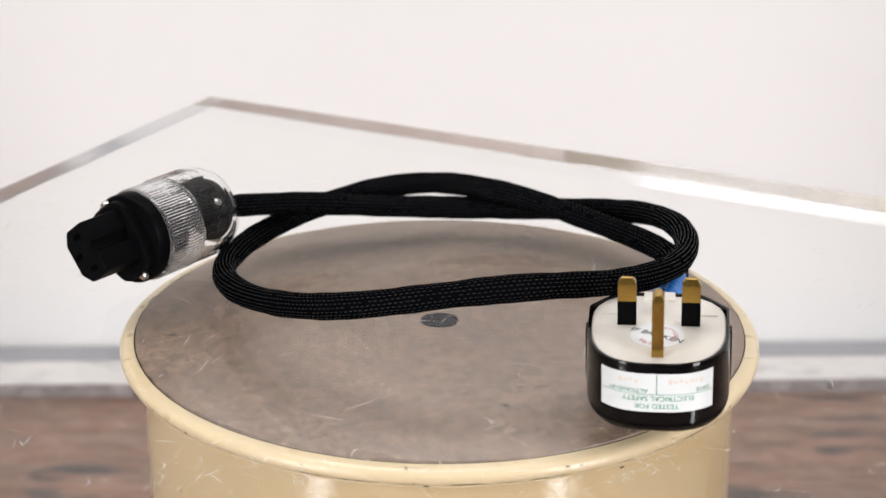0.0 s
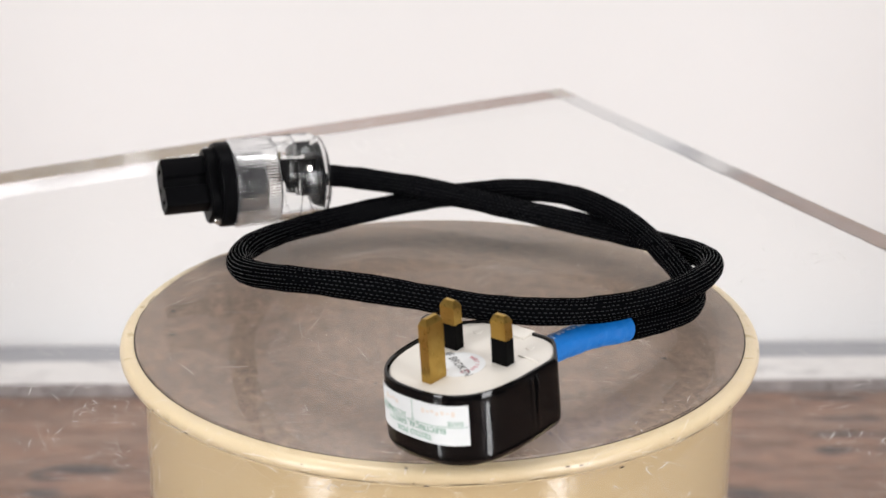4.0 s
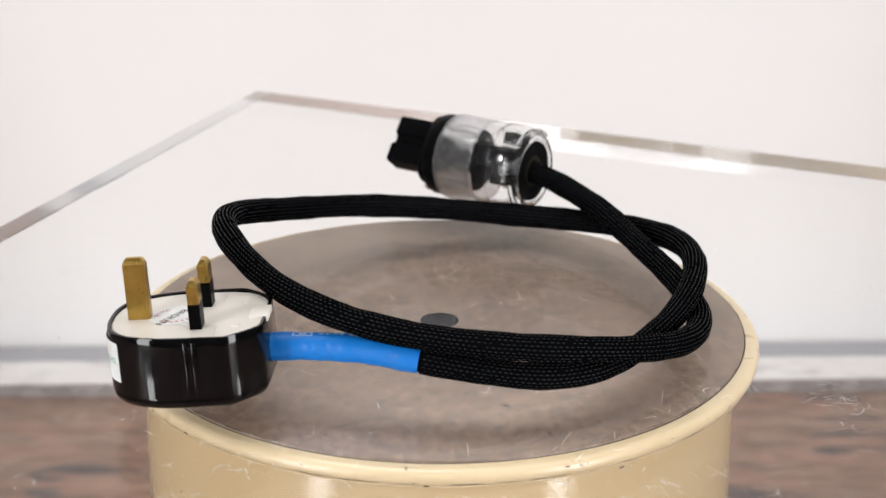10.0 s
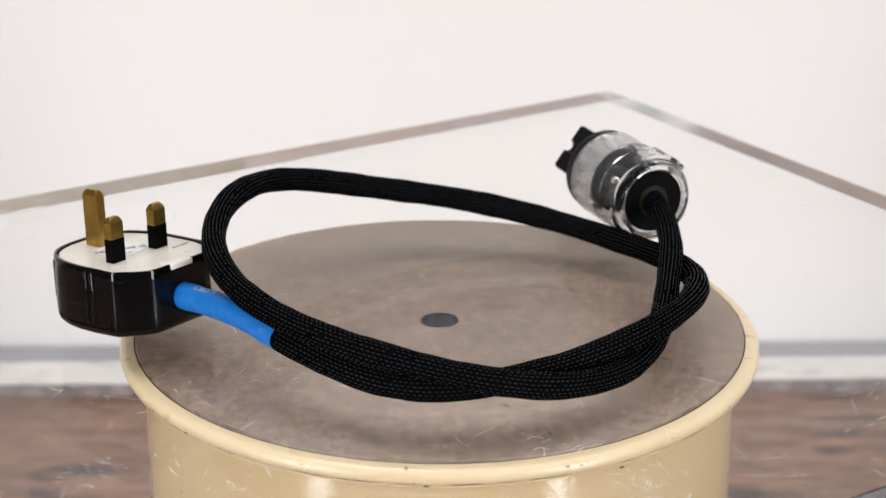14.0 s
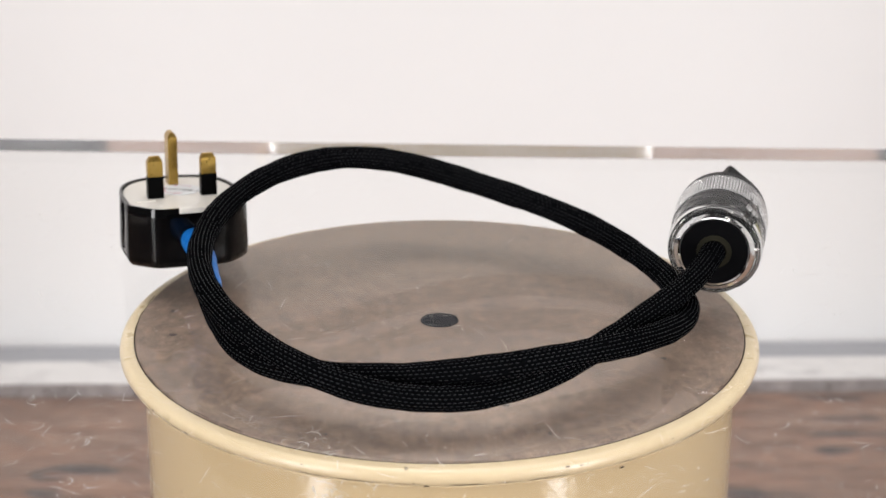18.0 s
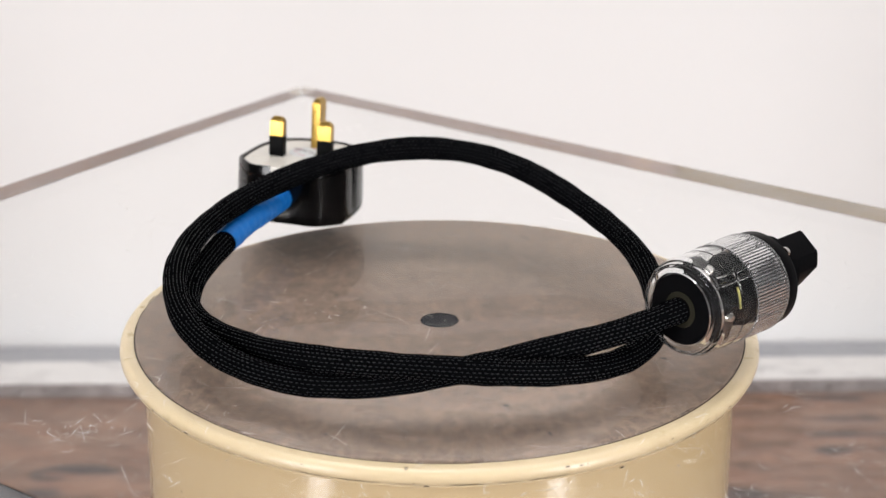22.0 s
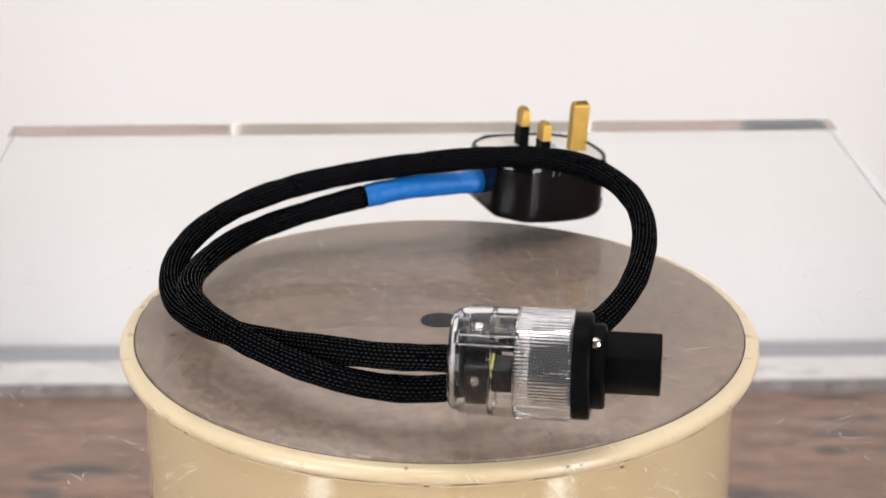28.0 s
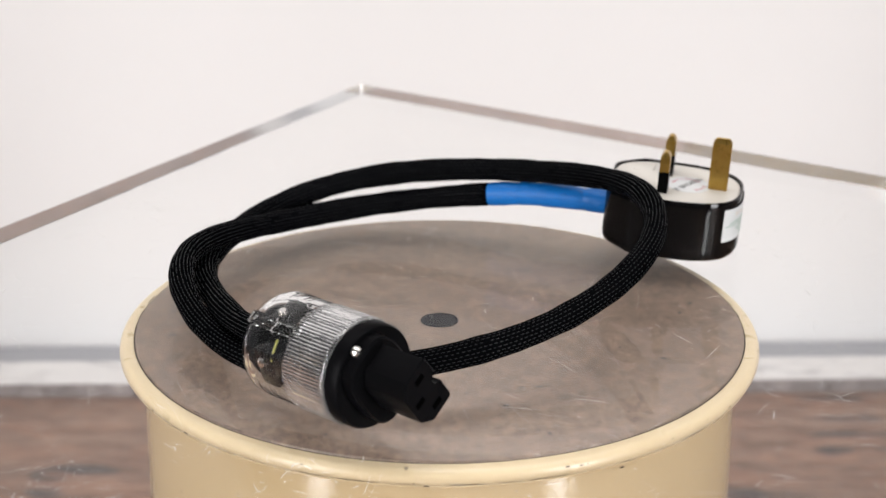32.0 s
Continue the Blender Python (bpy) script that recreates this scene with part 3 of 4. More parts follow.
def build_plug(cord):
    out = plug_outline()
    loops = [level(shrink(out, d), z) for d, z in ((0.0042, 0.0), (0.0018, 0.0006), (0.0006, 0.0019), (0.0001, 0.0034), (0.0007, 0.0036), (0.0007, 0.0041),
                                                   (0.0, 0.0044), (0.0, 0.0085), (0.0001, 0.012), (0.0003, 0.022), (0.0004, PLUG_TOP - 0.0001), (0.0006, PLUG_TOP + 0.0004), (0.0015, PLUG_TOP + 0.0004), (0.0016, PLUG_TOP - 0.0014))]
    # the underside rises towards the cable
    loops = [[(x, y, z + (0.0012 * min(max(y / 0.0237, 0.0), 1.0) - 0.0008 if z < 0.0045 else 0.0)) for x, y, z in loop] for loop in loops]
    cover = part("plug_cover", finish(stack(bmesh.new(), loops), 35), BLACK_GLOSS, cord, "glossy black plug cover")
    cover.matrix_basis = PLUG_AT
    # grip ribs down both flanks
    for s in (-1, 1):
        for x, y, wide, low, rise in ((0.0243, -0.0024, 0.0006, 0.0046, -0.001), (0.0243, 0.0006, 0.0008, 0.0046, -0.001)):
            bm = box(bmesh.new(), s * x - 0.0012, s * x + 0.0012, y - wide, y + wide, low, PLUG_TOP + rise, 0.0004, 2)
            part("grip_rib", finish(bm), BLACK_GLOSS, cover)
    # ivory face with a stepped tab towards the cable
    face = []
    for i in range(41):
        a = math.pi + math.pi * i / 40
        ca, sa = math.cos(a), math.sin(a)
        face.append((0.0233 * math.copysign(abs(ca) ** (2 / 2.6), ca), -0.001 + 0.0308 * math.copysign(abs(sa) ** (2 / 2.6), sa)))
    back = [(0.0233, 0.004), (0.0229, 0.009), (0.0216, 0.0135), (0.0188, 0.0178), (0.0150, 0.0208), (0.0110, 0.0220)]
    face += back + [(-x, y) for x, y in back[::-1]]
    bm = stack(bmesh.new(), [level(face, PLUG_TOP - 0.0022), level(face, PLUG_TOP - 0.0006), level(shrink(face, 0.0004), PLUG_TOP - 0.0003)])
    base = part("plug_face", finish(bm, 35), WHITE_PLASTIC, cord, "ivory white plug face")
    base.matrix_basis = PLUG_AT
    bm = box(bmesh.new(), -0.0056, 0.0056, 0.0172, 0.0240, PLUG_TOP - 0.0017, PLUG_TOP + 0.0006, 0.0004)
    part("cord_tab", finish(bm), WHITE_PLASTIC, base)
    for x in (-0.0165, 0.0165):
        part("face_step", finish(box(bmesh.new(), x - 0.0042, x + 0.0042, 0.0062, 0.0068, PLUG_TOP - 0.0005, PLUG_TOP + 0.0003, 0.0002, 1)), WHITE_PLASTIC, base)
    for x in (-0.0115, 0.0115):
        part("screw_dimple", finish(lathe(bmesh.new(), [(0.0, PLUG_TOP), (0.0013, PLUG_TOP), (0.0017, PLUG_TOP - 0.0004)], 20,
                                           Matrix.Translation((x, 0.0135, 0)))), WHITE_PLASTIC, base)
    plug_pin(cord, 0, -0.0222, 0.0040, 0.0080, 0.0227, 0, "earth_pin")
    plug_pin(cord, -0.0111, 0, 0.00635, 0.0040, 0.0177, 0.0093, "live_pin")
    plug_pin(cord, 0.0111, 0, 0.00635, 0.0040, 0.0177, 0.0093, "neutral_pin")
    # round seal on the face
    zs = PLUG_TOP - 0.00022
    seal = part("warranty_seal", finish(lathe(bmesh.new(), [(0.0, zs + 0.0001), (0.0092, zs + 0.0001), (0.0093, zs)], 48, Matrix.Translation((-0.0004, -0.0098, 0)))), PAPER, cord,
                "round white paper seal with red and black print")
    seal.matrix_basis = PLUG_AT
    tilt = Matrix.Translation((-0.0004, -0.0098, zs + 0.00018)) @ Matrix.Rotation(radians(-28), 4, "Z")
    bm = bmesh.new()
    add_mesh(bm, *text_mesh("IF BROKEN", 0.0041), lambda v: tilt @ v)
    part("print", bm, BLACK_INK, seal)
    bm = bmesh.new()
    for words, up, start in (("warranty", 1, 50), ("Void", -1, -90)):
        for i, ch in enumerate(words):
            vs, fs = text_mesh(ch, 0.0031)
            step = 17 * (i - (len(words) - 1) / 2)
            a = radians(start - step) if up > 0 else radians(start + step)
            spot = tilt @ Matrix.Translation((0.0067 * math.cos(a), 0.0067 * math.sin(a), 0)) @ Matrix.Rotation(a - math.copysign(math.pi / 2, up), 4, "Z")
            add_mesh(bm, vs, fs, lambda v: spot @ v)
    part("print", bm, RED_INK, seal)
    # test label bent round the earth pin's end
    wall = [Vector((x, y)) for x, y in shrink(out, -0.00010) if y < 0.0]
    wall.sort(key=lambda p: math.atan2(p.x, -p.y))
    arc = [0.0]
    for a, b in zip(wall, wall[1:]):
        arc.append(arc[-1] + (b - a).length)
    mid = arc[-1] / 2

    def bend(s, z, d):
        s = min(max(s + mid, 0.0), arc[-1] - 1e-6)
        i = max(j for j in range(len(arc) - 1) if arc[j] <= s)
        f = (s - arc[i]) / (arc[i + 1] - arc[i])
        p, t = wall[i].lerp(wall[i + 1], f), (wall[i + 1] - wall[i]).normalized()
        return Vector((p.x + t.y * d, p.y - t.x * d, z))
    w, z0, z1 = 0.0205, 0.0083, 0.0228
    bm = bmesh.new()
    n = 28
    grid = [[bm.verts.new(bend(-w + 2 * w * i / n, z0 + (z1 - z0) * j / 3, 0.0001)) for i in range(n + 1)] for j in range(4)]
    for j in range(3):
        for i in range(n):
            bm.faces.new((grid[j][i], grid[j][i + 1], grid[j + 1][i + 1], grid[j + 1][i]))
    label = part("test_label", finish(bm), LABEL_FILM, cord, "white safety test label with green print")
    label.matrix_basis = PLUG_AT
    bm = bmesh.new()

    def line(s0, s1, za, zb):
        m = 12
        g = [[bm.verts.new(bend(s0 + (s1 - s0) * i / m, z, 0.00022)) for i in range(m + 1)] for z in (za, zb)]
        for i in range(m):
            bm.faces.new((g[0][i], g[0][i + 1], g[1][i + 1], g[1][i]))
    zm = (z0 + z1) / 2
    for words, size, s, z in (("TESTED FOR", 0.0027, 0.0, 0.0106), ("ELECTRICAL SAFETY", 0.0027, 0.0005, 0.0135), ("ACTIONED BY", 0.0021, -0.0098, 0.0164), ("DATE", 0.0021, 0.0160, 0.0164)):
        add_mesh(bm, *text_mesh(words, size), lambda v, s=s, z=z: bend(s - v.x, z - v.y, 0.00022))
    line(-w + 0.0006, w - 0.0006, 0.01488, 0.01506)
    line(-0.0001, 0.0001, 0.01506, z1 - 0.0004)
    part("print", bm, GREEN_INK, label)
    bm = bmesh.new()
    for s0, s1, z in ((-0.013, -0.0065, 0.0200), (0.004, 0.0165, 0.0198)):
        k = 0
        while s0 < s1:
            line(s0, s0 + 0.0012, z - 0.0009 + 0.0004 * (k % 3), z + 0.0004 + 0.0005 * ((k + 1) % 2))
            s0, k = s0 + 0.0018, k + 1
    part("handwriting", bm, FAINT_INK, label)
    return cover


# centre line of the cable, control points of a cubic spline, millimetres in the sheet's space
CABLE = ((79.5, -71, 16.9), (81, -58, 17.6), (83, -45.5, 18), (87, -30, 18.1), (95.3, 3.5, 12.7), (96, 40.2, 7.2),
         (70.7, 69.7, 8.2), (34.4, 94.5, 13.6), (-2.6, 104.5, 18), (-39.9, 95.2, 13.8), (-71.6, 73.1, 7.2), (-88, 41.2, 5),
         (-87.5, 3.4, 9.8), (-75.4, -34, 16.1), (-51.6, -61.9, 22.6), (-24.8, -81, 31.5), (3.8, -86, 37.8), (37.5, -78.8, 38.5),
         (68.9, -61.7, 32.4), (91.8, -28.9, 26.8), (100.9, 13.2, 23.3), (94.4, 55.5, 18.4), (73.1, 85.2, 9.8), (38.5, 99.6, 5.1),
         (3.2, 96.7, 6.6), (-30.7, 84.3, 11.6), (-59.4, 73.4, 16.8), (-79.9, 62, 19.6), (-90.2, 53.6, 21.8), (-97.6, 46, 22.6))


def spline(points, m):
    """Samples a clamped uniform cubic B-spline at even lengths."""
    q = np.array(points) / 1000.0
    k = len(q)
    u = np.linspace(0, 1, 4000)
    kn = np.r_[[0.0] * 3, np.linspace(0, 1, k - 2), [1.0] * 3]
    b = np.zeros((4000, k + 3))
    for i in range(k + 3):
        b[:, i] = (u >= kn[i]) & (u < kn[i + 1])
    b[-1] = 0
    b[-1, k - 1] = 1
    for d in range(1, 4):
        nb = np.zeros((4000, k + 3 - d))
        for i in range(k + 3 - d):
            p, r = kn[i + d] - kn[i], kn[i + d + 1] - kn[i + 1]
            if p > 0:
                nb[:, i] += (u - kn[i]) / p * b[:, i]
            if r > 0:
                nb[:, i] += (kn[i + d + 1] - u) / r * b[:, i + 1]
        nb[-1] = 0
        nb[-1, k - 1] = 1
        b = nb
    c = b @ q
    s = np.r_[0, np.cumsum(np.linalg.norm(np.diff(c, axis=0), axis=1))]
    e = np.linspace(0, s[-1], m)
    return np.stack([np.interp(e, s, c[:, j]) for j in range(3)], 1), s[-1]


def sides_along(c):
    """Two directions across the line at each sample, carried without twist."""
    t = np.gradient(c, axis=0)
    t /= np.linalg.norm(t, axis=1)[:, None]
    a = np.zeros_like(c)
    a[0] = np.cross(t[0], (0, 0, 1.0))
    for i in range(len(c)):
        v = a[max(i - 1, 0)]
        v = v - t[i] * (v @ t[i])
        a[i] = v / np.linalg.norm(v)
    return a, np.cross(t, a)


def mesh_from(verts, faces, name, material, parent, label=""):
    me = bpy.data.meshes.new(name)
    me.from_pydata([tuple(v) for v in verts], [], faces)
    me.materials.append(material)
    me.polygons.foreach_set("use_smooth", [True] * len(me.polygons))
    ob = new(name, me)
    ob.parent = parent
    return tagged(ob, label) if label else ob


def ring_faces(m, n, start=0):
    return [(start + i * n + j, start + i * n + (j + 1) % n, start + (i + 1) * n + (j + 1) % n, start + (i + 1) * n + j) for i in range(m - 1) for j in range(n)]


def tube(c, a, b, radius, n, lobes=0.0, turns=0.0, ribs=7):
    m = len(c)
    th = np.linspace(0, 2 * np.pi, n, endpoint=False)
    s = np.arange(m)[:, None] / m
    r = radius[:, None] * (1 + lobes * np.cos(ribs * th[None] + turns * s))
    v = c[:, None] + r[..., None] * (np.cos(th)[None, :, None] * a[:, None] + np.sin(th)[None, :, None] * b[:, None])
    return v.reshape(-1, 3)


def build_cable(cord):
    m = 3400
    c, length = spline(CABLE, m)
    a, b = sides_along(c)
    s = np.linspace(0, length, m)
    lump = sum(k * np.sin(s * f + p) for k, f, p in ((0.012, 130, 0.3), (0.014, 310, 1.9), (0.010, 520, 4.0), (0.024, 92, 2.2), (0.016, 201, 0.7)))
    radius = 0.00475 * (1 + lump)
    covered = int(np.argmax(c[:, 1] > -0.0126))  # thinner where the heat-shrink grips it
    radius[:covered] *= 0.86
    rows = 20
    turns = 9.0
    core = tube(c, a, b, radius, rows * 4, 0.034, turns, rows)
    mesh_from(core, ring_faces(m, rows * 4), "braided_sleeve", BRAID_CORE, cord, "black woven braided sleeve round the cable")
    # raised glossy stitches of the braid in staggered rows along the cable
    rnd = np.random.RandomState(5)
    first = int(np.argmax(c[:, 1] > -0.0112))
    step = 0.0020
    verts, faces = [], []
    shape = [(-0.5, 0.0, -0.3), (-0.3, 0.5, -0.1), (0.3, 0.5, -0.1), (0.5, 0.0, -0.3), (0.3, -0.5, -0.1), (-0.3, -0.5, -0.1), (-0.22, 0.0, 1.0), (0.22, 0.0, 1.0)]
    tris = [(0, 5, 6), (0, 6, 1), (1, 6, 7, 2), (5, 4, 7, 6), (2, 7, 3), (3, 7, 4)]
    for k in range(rows):
        spot = s[first] + (0.5 * step if k % 2 else 0.0)
        while spot < length - 0.002:
            worn = 0.01 + 0.07 * math.sin(spot * 41 + k * 1.7) + 0.05 * math.sin(spot * 97 + k * 0.9)
            if rnd.random_sample() < worn:
                spot += step
                continue
            at = spot + rnd.uniform(-0.05, 0.05) * step
            th0 = 2 * math.pi * (k + 0.5 + rnd.uniform(-0.04, 0.04)) / rows
            start = len(verts)
            long, wide = 0.00142 * rnd.uniform(0.8, 1.1), 0.00029 * rnd.uniform(0.85, 1.15)
            for du, dv, dn in shape:
                i = min(int((at + du * long) / length * (m - 1)), m - 1)
                th = th0 - turns * (i / m) / rows + dv * wide / radius[i]
                rr = radius[i] * 0.985 + 0.00013 * dn
                verts.append(c[i] + rr * (math.cos(th) * a[i] + math.sin(th) * b[i]))
            faces.extend(tuple(start + j for j in f) for f in tris)
            spot += step
    tagged(mesh_from(verts, faces, "braid_weave", BRAID, cord, "fine glossy black stitches of the braid"), kind="stuff")
    # blue heat-shrink sleeve with a blank printed mark
    end = int(np.argmax(c[:, 1] > -0.0132))
    rr = 0.0051 * (1 + 0.022 * np.sin(s[:end] * 260) + 0.016 * np.sin(s[:end] * 610 + 1) + 0.008 * np.sin(s[:end] * 1310 + 2))
    rr[:8] *= np.linspace(0.9, 1, 8)
    outer = tube(c[:end], a[:end], b[:end], rr, 36)
    inner = tube(c[:end], a[:end], b[:end], rr * 0.955, 36)
    n = len(outer)
    f = ring_faces(end, 36) + [q[::-1] for q in ring_faces(end, 36, n)]
    for i0 in (0, (end - 1) * 36):
        f += [(i0 + j, n + i0 + j, n + i0 + (j + 1) % 36, i0 + (j + 1) % 36) if i0 else (i0 + (j + 1) % 36, n + i0 + (j + 1) % 36, n + i0 + j, i0 + j) for j in range(36)]
    blue = mesh_from(np.r_[outer, inner], f, "heat_shrink", BLUE, cord, "bright blue heat-shrink sleeve with a pale printed mark")
    bm = bmesh.new()

    def patch(s0, s1, t0, t1):
        """A printed bar on the sleeve between two stations and two angles."""
        i0, i1 = int(s0 / length * m), int(s1 / length * m)
        rows = []
        for i in range(i0, i1 + 1, 2):
            rows.append([bm.verts.new(c[i] + (rr[min(i, end - 1)] + 0.00008) * (math.cos(t) * a[i] + math.sin(t) * b[i])) for t in np.linspace(t0, t1, 4)])
        for p, q in zip(rows, rows[1:]):
            for j in range(3):
                bm.faces.new((p[j], p[j + 1], q[j + 1], q[j]))
    top = radians(-97)
    patch(0.014, 0.0146, top, top + 0.5)
    patch(0.0204, 0.021, top, top + 0.5)
    patch(0.0146, 0.0204, top, top + 0.07)
    patch(0.0146, 0.0204, top + 0.43, top + 0.5)
    patch(0.016, 0.019, top + 0.15, top + 0.35)
    for k in range(8):
        patch(0.0232 + k * 0.0026, 0.0249 + k * 0.0026 - 0.0004 * (k % 2), top + 0.10 + 0.05 * (k % 2), top + 0.34 - 0.03 * (k % 3))
    part("print", bm, PALE_PRINT, blue)


IEC_AT = Matrix.Translation((-0.0960, 0.0484, 0.0227)) @ Matrix.Rotation(radians(-126.76), 4, "Z") @ Matrix.Rotation(radians(90), 4, "Y")
# local z runs along the connector from the cable to the sockets; local -x is up, y to its left


def build_connector(cord):
    def add(name, bm, mat, parent, label="", smooth=40):
        ob = part(name, finish(bm, smooth), mat, parent, label)
        if parent is cord:
            ob.matrix_basis = IEC_AT
        return ob
    # clear shell: plain rear half, front half with rounded grip ribs
    ribs, per = 96, 8
    segs = ribs * per

    def shell(zr):
        bm = bmesh.new()
        rings = []
        for z, r, is_rib in zr:
            ring = []
            for i in range(segs):
                t = 2 * math.pi * i / segs
                d = is_rib * 0.00042 * (0.0, 0.62, 0.95, 1.0, 1.03, 1.0, 0.95, 0.62)[i % per]
                ring.append(bm.verts.new(((r + d) * math.cos(t), (r + d) * math.sin(t), z)))
            rings.append(ring)
        for p, q in zip(rings, rings[1:] + rings[:1]):
            for i in range(segs):
                j = (i + 1) % segs
                bm.faces.new((p[i], q[i], q[j], p[j]))
        return bm
    rear = [(0.0, 0.0141, 0), (0.0, 0.0160, 0), (0.0008, 0.0169, 0), (0.0029, 0.0174, 0), (0.0033, 0.0181, 0), (0.0045, 0.0185, 0), (0.0058, 0.0187, 0), (0.0137, 0.0187, 0), (0.0140, 0.01845, 0),
            (0.0146, 0.01845, 0), (0.0149, 0.0187, 0), (0.0223, 0.0187, 0), (0.0223, 0.0169, 0), (0.0120, 0.0168, 0), (0.0050, 0.0165, 0), (0.0026, 0.0158, 0), (0.0012, 0.0141, 0)]
    body = add("rear_shell", shell(rear), CLEAR_SHELL, cord, "clear plastic rear shell", 25)
    body.visible_shadow = False
    front = [(0.0225, 0.0169, 0), (0.0225, 0.0184, 0), (0.0230, 0.0186, 1), (0.0404, 0.0187, 1), (0.0408, 0.0188, 0), (0.0415, 0.0186, 0), (0.0415, 0.0170, 0)]
    ring = add("ribbed_shell", shell(front), RIB_SHELL, cord, "clear plastic shell with fine grip ribs", 30)
    ring.visible_shadow = False
    # raised clear spline along the rear shell
    for turn in (40, 50):
        add("shell_ridge", box(bmesh.new(), -0.0202, -0.0184, -0.0008, 0.0008, 0.0038, 0.0240, 0.0003, m=Matrix.Rotation(radians(turn), 4, "Z")), CLEAR_SHELL, body).visible_shadow = False
    add("shell_ridge", box(bmesh.new(), -0.0197, -0.0182, -0.0022, 0.0022, 0.0022, 0.0036, 0.0004, m=Matrix.Rotation(radians(44.5), 4, "Z")), CLEAR_SHELL, body).visible_shadow = False
    # inner works
    inner = add("inner_body", lathe(bmesh.new(), [(0.0, 0.0268), (0.0125, 0.0268), (0.0138, 0.0276), (0.0146, 0.041), (0.0, 0.041)], 48), BLACK_MATTE, cord, "dark inner socket body")
    add("clamp_ring", lathe(bmesh.new(), [(0.0062, 0.0008), (0.0133, 0.0006), (0.0137, 0.0030), (0.0132, 0.0042), (0.0062, 0.0042)], 64, closed=True), BLACK_MATTE, cord, "black cable clamp ring")
    add("grommet", lathe(bmesh.new(), [(0.0048, 0.0004), (0.0068, 0.0006), (0.0074, 0.003), (0.0048, 0.003)], 40, closed=True), OLIVE, inner)
    for turn, thick, side in ((107, 0.0105, 1), (-73, 0.0105, -1), (20, 0.005, 0)):
        # each block faces outwards along its own local -x
        way = Matrix.Rotation(radians(turn), 4, "Z")
        block = add("clamp_block", box(bmesh.new(), -0.0142, -0.0142 + thick, -0.0072, 0.0078, 0.0058, 0.0136, 0.0005, m=way), BLACK_GLOSS, cord, "black cord clamp block")
        bm = lathe(bmesh.new(), [(0.0, 0.0016), (0.0013, 0.0014), (0.0018, 0.0005), (0.0018, -0.0004)], 20,
                   way @ Matrix.Translation((-0.0142, 0.0035 * side, 0.0096)) @ Matrix.Rotation(radians(-90), 4, "Y"))
        add("clamp_screw", bm, STEEL, block, "bright steel screw")
        if side:
            lo, hi = (-0.0010, 0.0082) if side > 0 else (-0.0082, 0.0010)
            add("terminal_block", box(bmesh.new(), -0.0146, -0.0060, lo, hi, 0.0150, 0.0217, 0.0005, m=way), BLACK_GLOSS, cord, "black terminal block")
    add("inner_cord", lathe(bmesh.new(), [(0.0, 0.0), (0.0047, 0.0), (0.0047, 0.016), (0.0, 0.018)], 30), BRAID_CORE, inner)
    # a thin yellow wire bent round inside the shell
    bow = np.array([(-0.0154 * math.cos(t), -0.0154 * math.sin(t), 0.0156 + 0.0006 * math.sin(3 * t)) for t in np.linspace(radians(58), radians(86), 20)])
    wa, wb = sides_along(bow)
    mesh_from(tube(bow, wa, wb, np.full(20, 0.00045), 10), ring_faces(20, 10), "wire", WIRE_YELLOW, inner, "yellow insulated wire inside the shell")
    # black front: flange, raised block, screws, nose with sockets
    roll = Matrix.Rotation(radians(-52), 4, "Z")
    flange = add("flange", lathe(bmesh.new(), [(0.0, 0.0417), (0.0178, 0.0417), (0.0183, 0.0421), (0.0183, 0.0468), (0.0177, 0.0477), (0.0, 0.0479)], 72), BLACK_MATTE, cord, "black round flange", 35)
    bm = bmesh.new()
    plan = []
    for i in range(48):
        t = 2 * math.pi * i / 48
        plan.append((0.0122 * math.copysign(abs(math.cos(t)) ** 0.55, math.cos(t)), 0.0156 * math.copysign(abs(math.sin(t)) ** 0.75, math.sin(t))))
    stack(bm, [level(plan, 0.0477), level(plan, 0.0516), level(shrink(plan, 0.0008), 0.0524)])
    bmesh.ops.transform(bm, matrix=roll, verts=bm.verts)
    add("socket_base", bm, BLACK_MATTE, flange)
    for s in (-1, 1):
        bm = lathe(bmesh.new(), [(0.0, 0.0502), (0.0014, 0.0499), (0.0021, 0.0488), (0.0021, 0.0476)], 24, roll @ Matrix.Translation((0, s * 0.0158, 0.0008)))
        add("flange_screw", bm, STEEL, flange, "bright steel screw in the flange")
    # nose outline: two chamfered corners on the earth side, a round groove on the other (local -x side)
    groove = [(-0.0076 + 0.0026 * math.sin(t), 0.0026 * math.cos(t)) for t in (math.pi * i / 10 for i in range(11))]
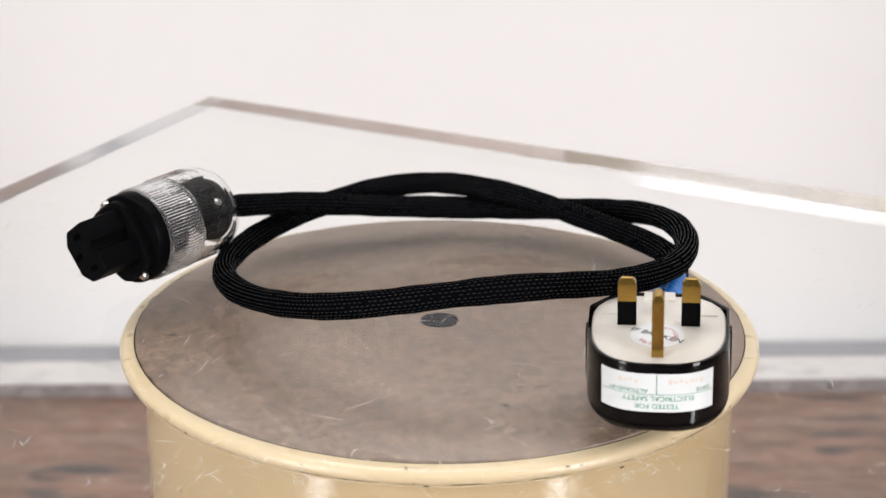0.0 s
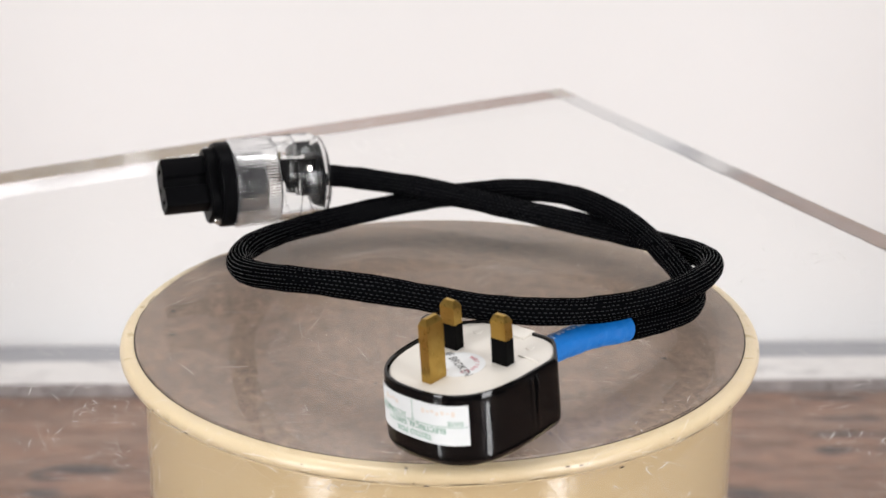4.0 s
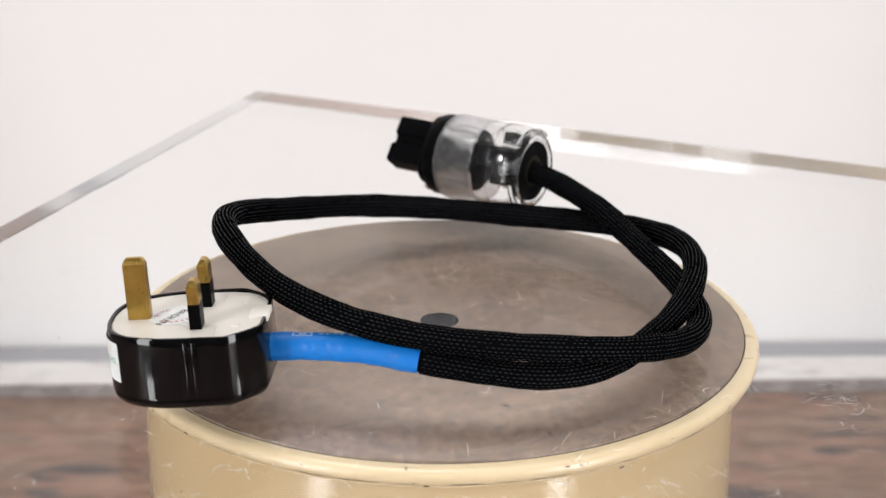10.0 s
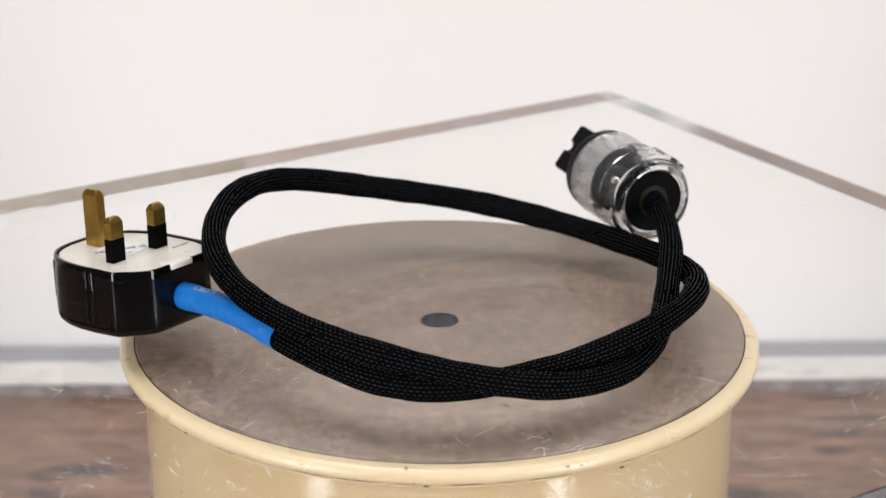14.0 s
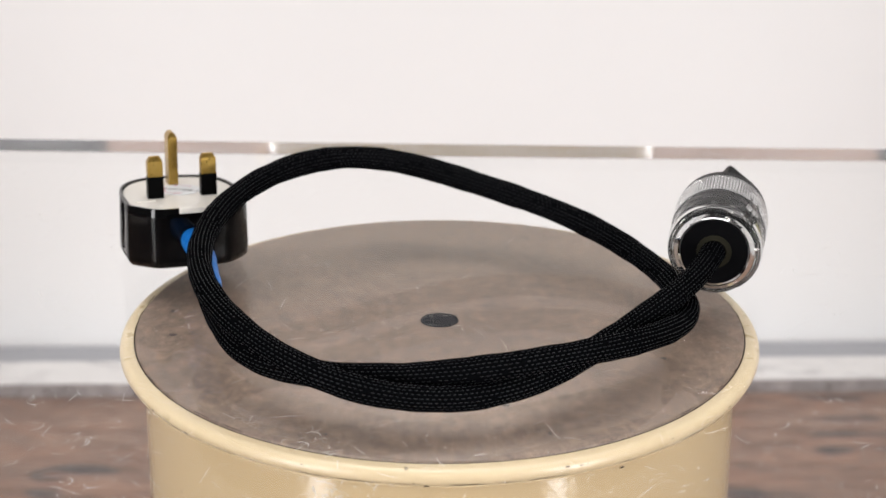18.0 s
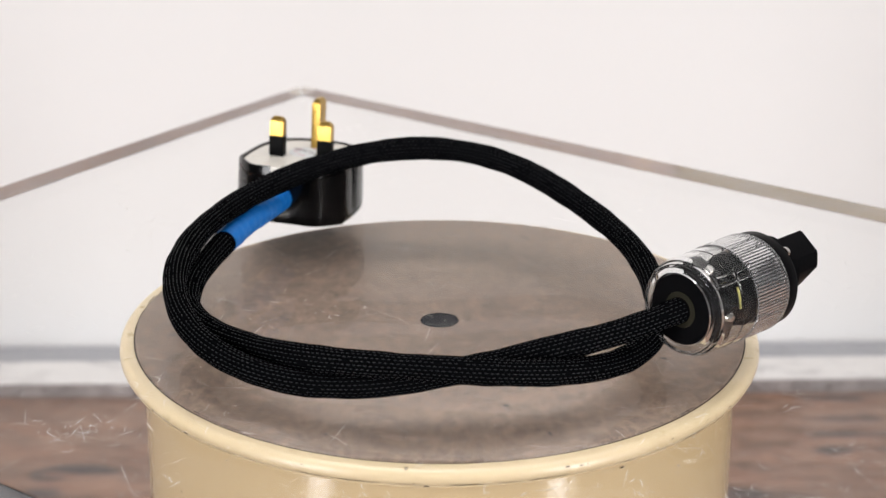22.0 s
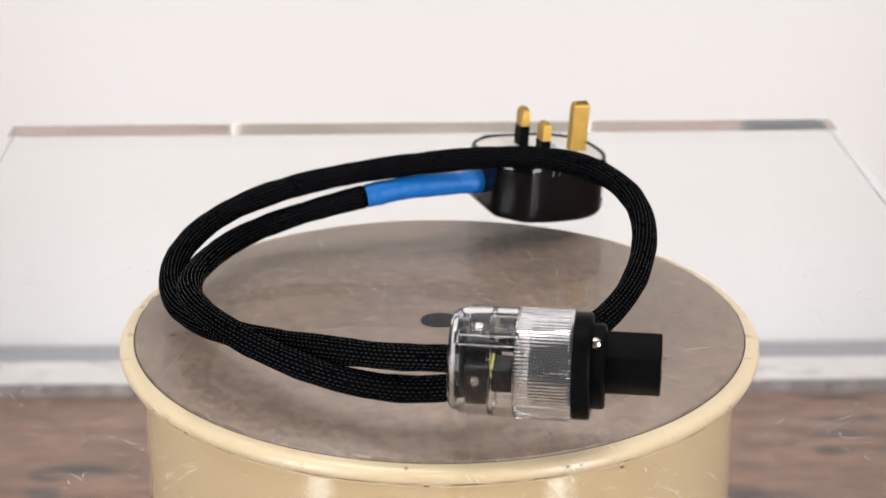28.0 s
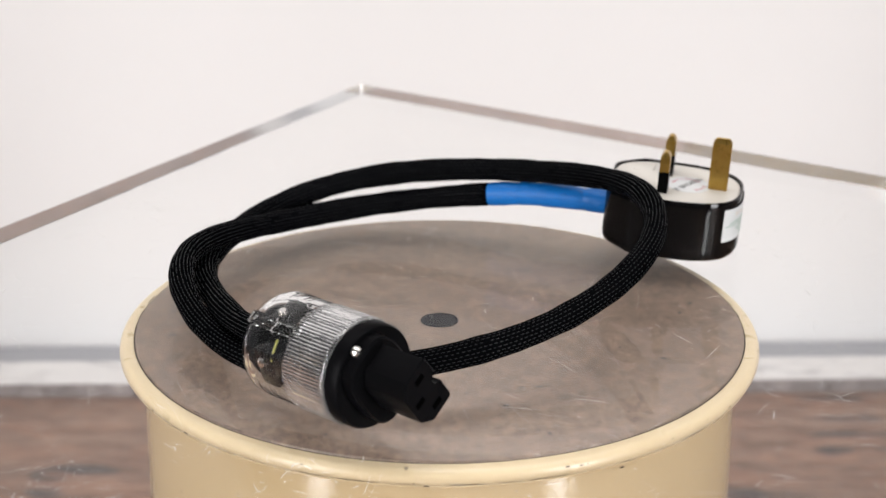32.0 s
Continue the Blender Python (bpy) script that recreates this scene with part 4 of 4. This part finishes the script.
    half = [(0.0076, 0.0062), (0.0072, 0.0070), (0.0040, 0.0106), (0.0032, 0.0111), (-0.0060, 0.0111), (-0.0072, 0.0107), (-0.0076, 0.0096), (-0.0076, 0.0034)]
    plan = half + groove + [(x, -y) for x, y in half][::-1]
    bm = stack(bmesh.new(), [level(plan, 0.0520), level(plan, 0.0706), level(shrink(plan, 0.0005), 0.0711)])
    lift = Matrix.Translation((-0.0008, 0, 0)) @ roll
    bmesh.ops.transform(bm, matrix=lift, verts=bm.verts)
    nose = add("socket_nose", bm, BLACK_MATTE, cord, "black socket nose with three slots", 30)
    # solid near-black blocks stand in for the shade inside the three slots
    for x, y, wx, wy in ((-0.0012, -0.0070, 0.0011, 0.0021), (-0.0012, 0.0070, 0.0011, 0.0021), (0.0036, 0.0, 0.0011, 0.0021)):
        bm = box(bmesh.new(), x - wy, x + wy, y - wx, y + wx, 0.0700, 0.07122)
        bmesh.ops.transform(bm, matrix=lift, verts=bm.verts)
        add("socket_slot_shade", bm, SLOT_SHADE, nose)


def build_cord():
    cord = tagged(empty("power_cord", pose(0, 0, Z0 + 0.0002)),
                  "black braided mains cord with three-pin plug, coiled on clear acrylic", "power cord")
    build_plug(cord)
    build_cable(cord)
    build_connector(cord)
    return cord


def build_strip_light(side):
    """A low upright strip lamp's dark housing; its glowing panel is the lamp object."""
    light = tagged(empty("strip_light", pose(side * 0.362, -0.425, 0, 0, 0, side * 45)), "low black upright strip lamp housing standing on the floor", "lamp", "strip lamps before the drum")
    part("housing", finish(box(bmesh.new(), -0.045, 0.045, -0.052, -0.006, 0.012, 0.168, 0.004)), BLACK_MATTE, light)
    for x in (-0.036, 0.036):
        part("bezel", finish(box(bmesh.new(), x - 0.006, x + 0.006, -0.006, 0.004, 0.014, 0.166, 0.001)), BLACK_MATTE, light)
    part("foot", finish(box(bmesh.new(), -0.06, 0.06, -0.085, 0.000, 0.0, 0.0118, 0.003)), BLACK_MATTE, light)


build_room()
for side in (-1, 1):
    build_strip_light(side)
drum = build_drum()
sheet = build_sheet()
cord = build_cord()


def motions():
    for thing, z in ((sheet, Z0), (cord, Z0 + 0.0002)):
        walk(thing, [(t, pose(0, 0, z, 0, 0, -TURN * t)) for t in range(33)])


motions()
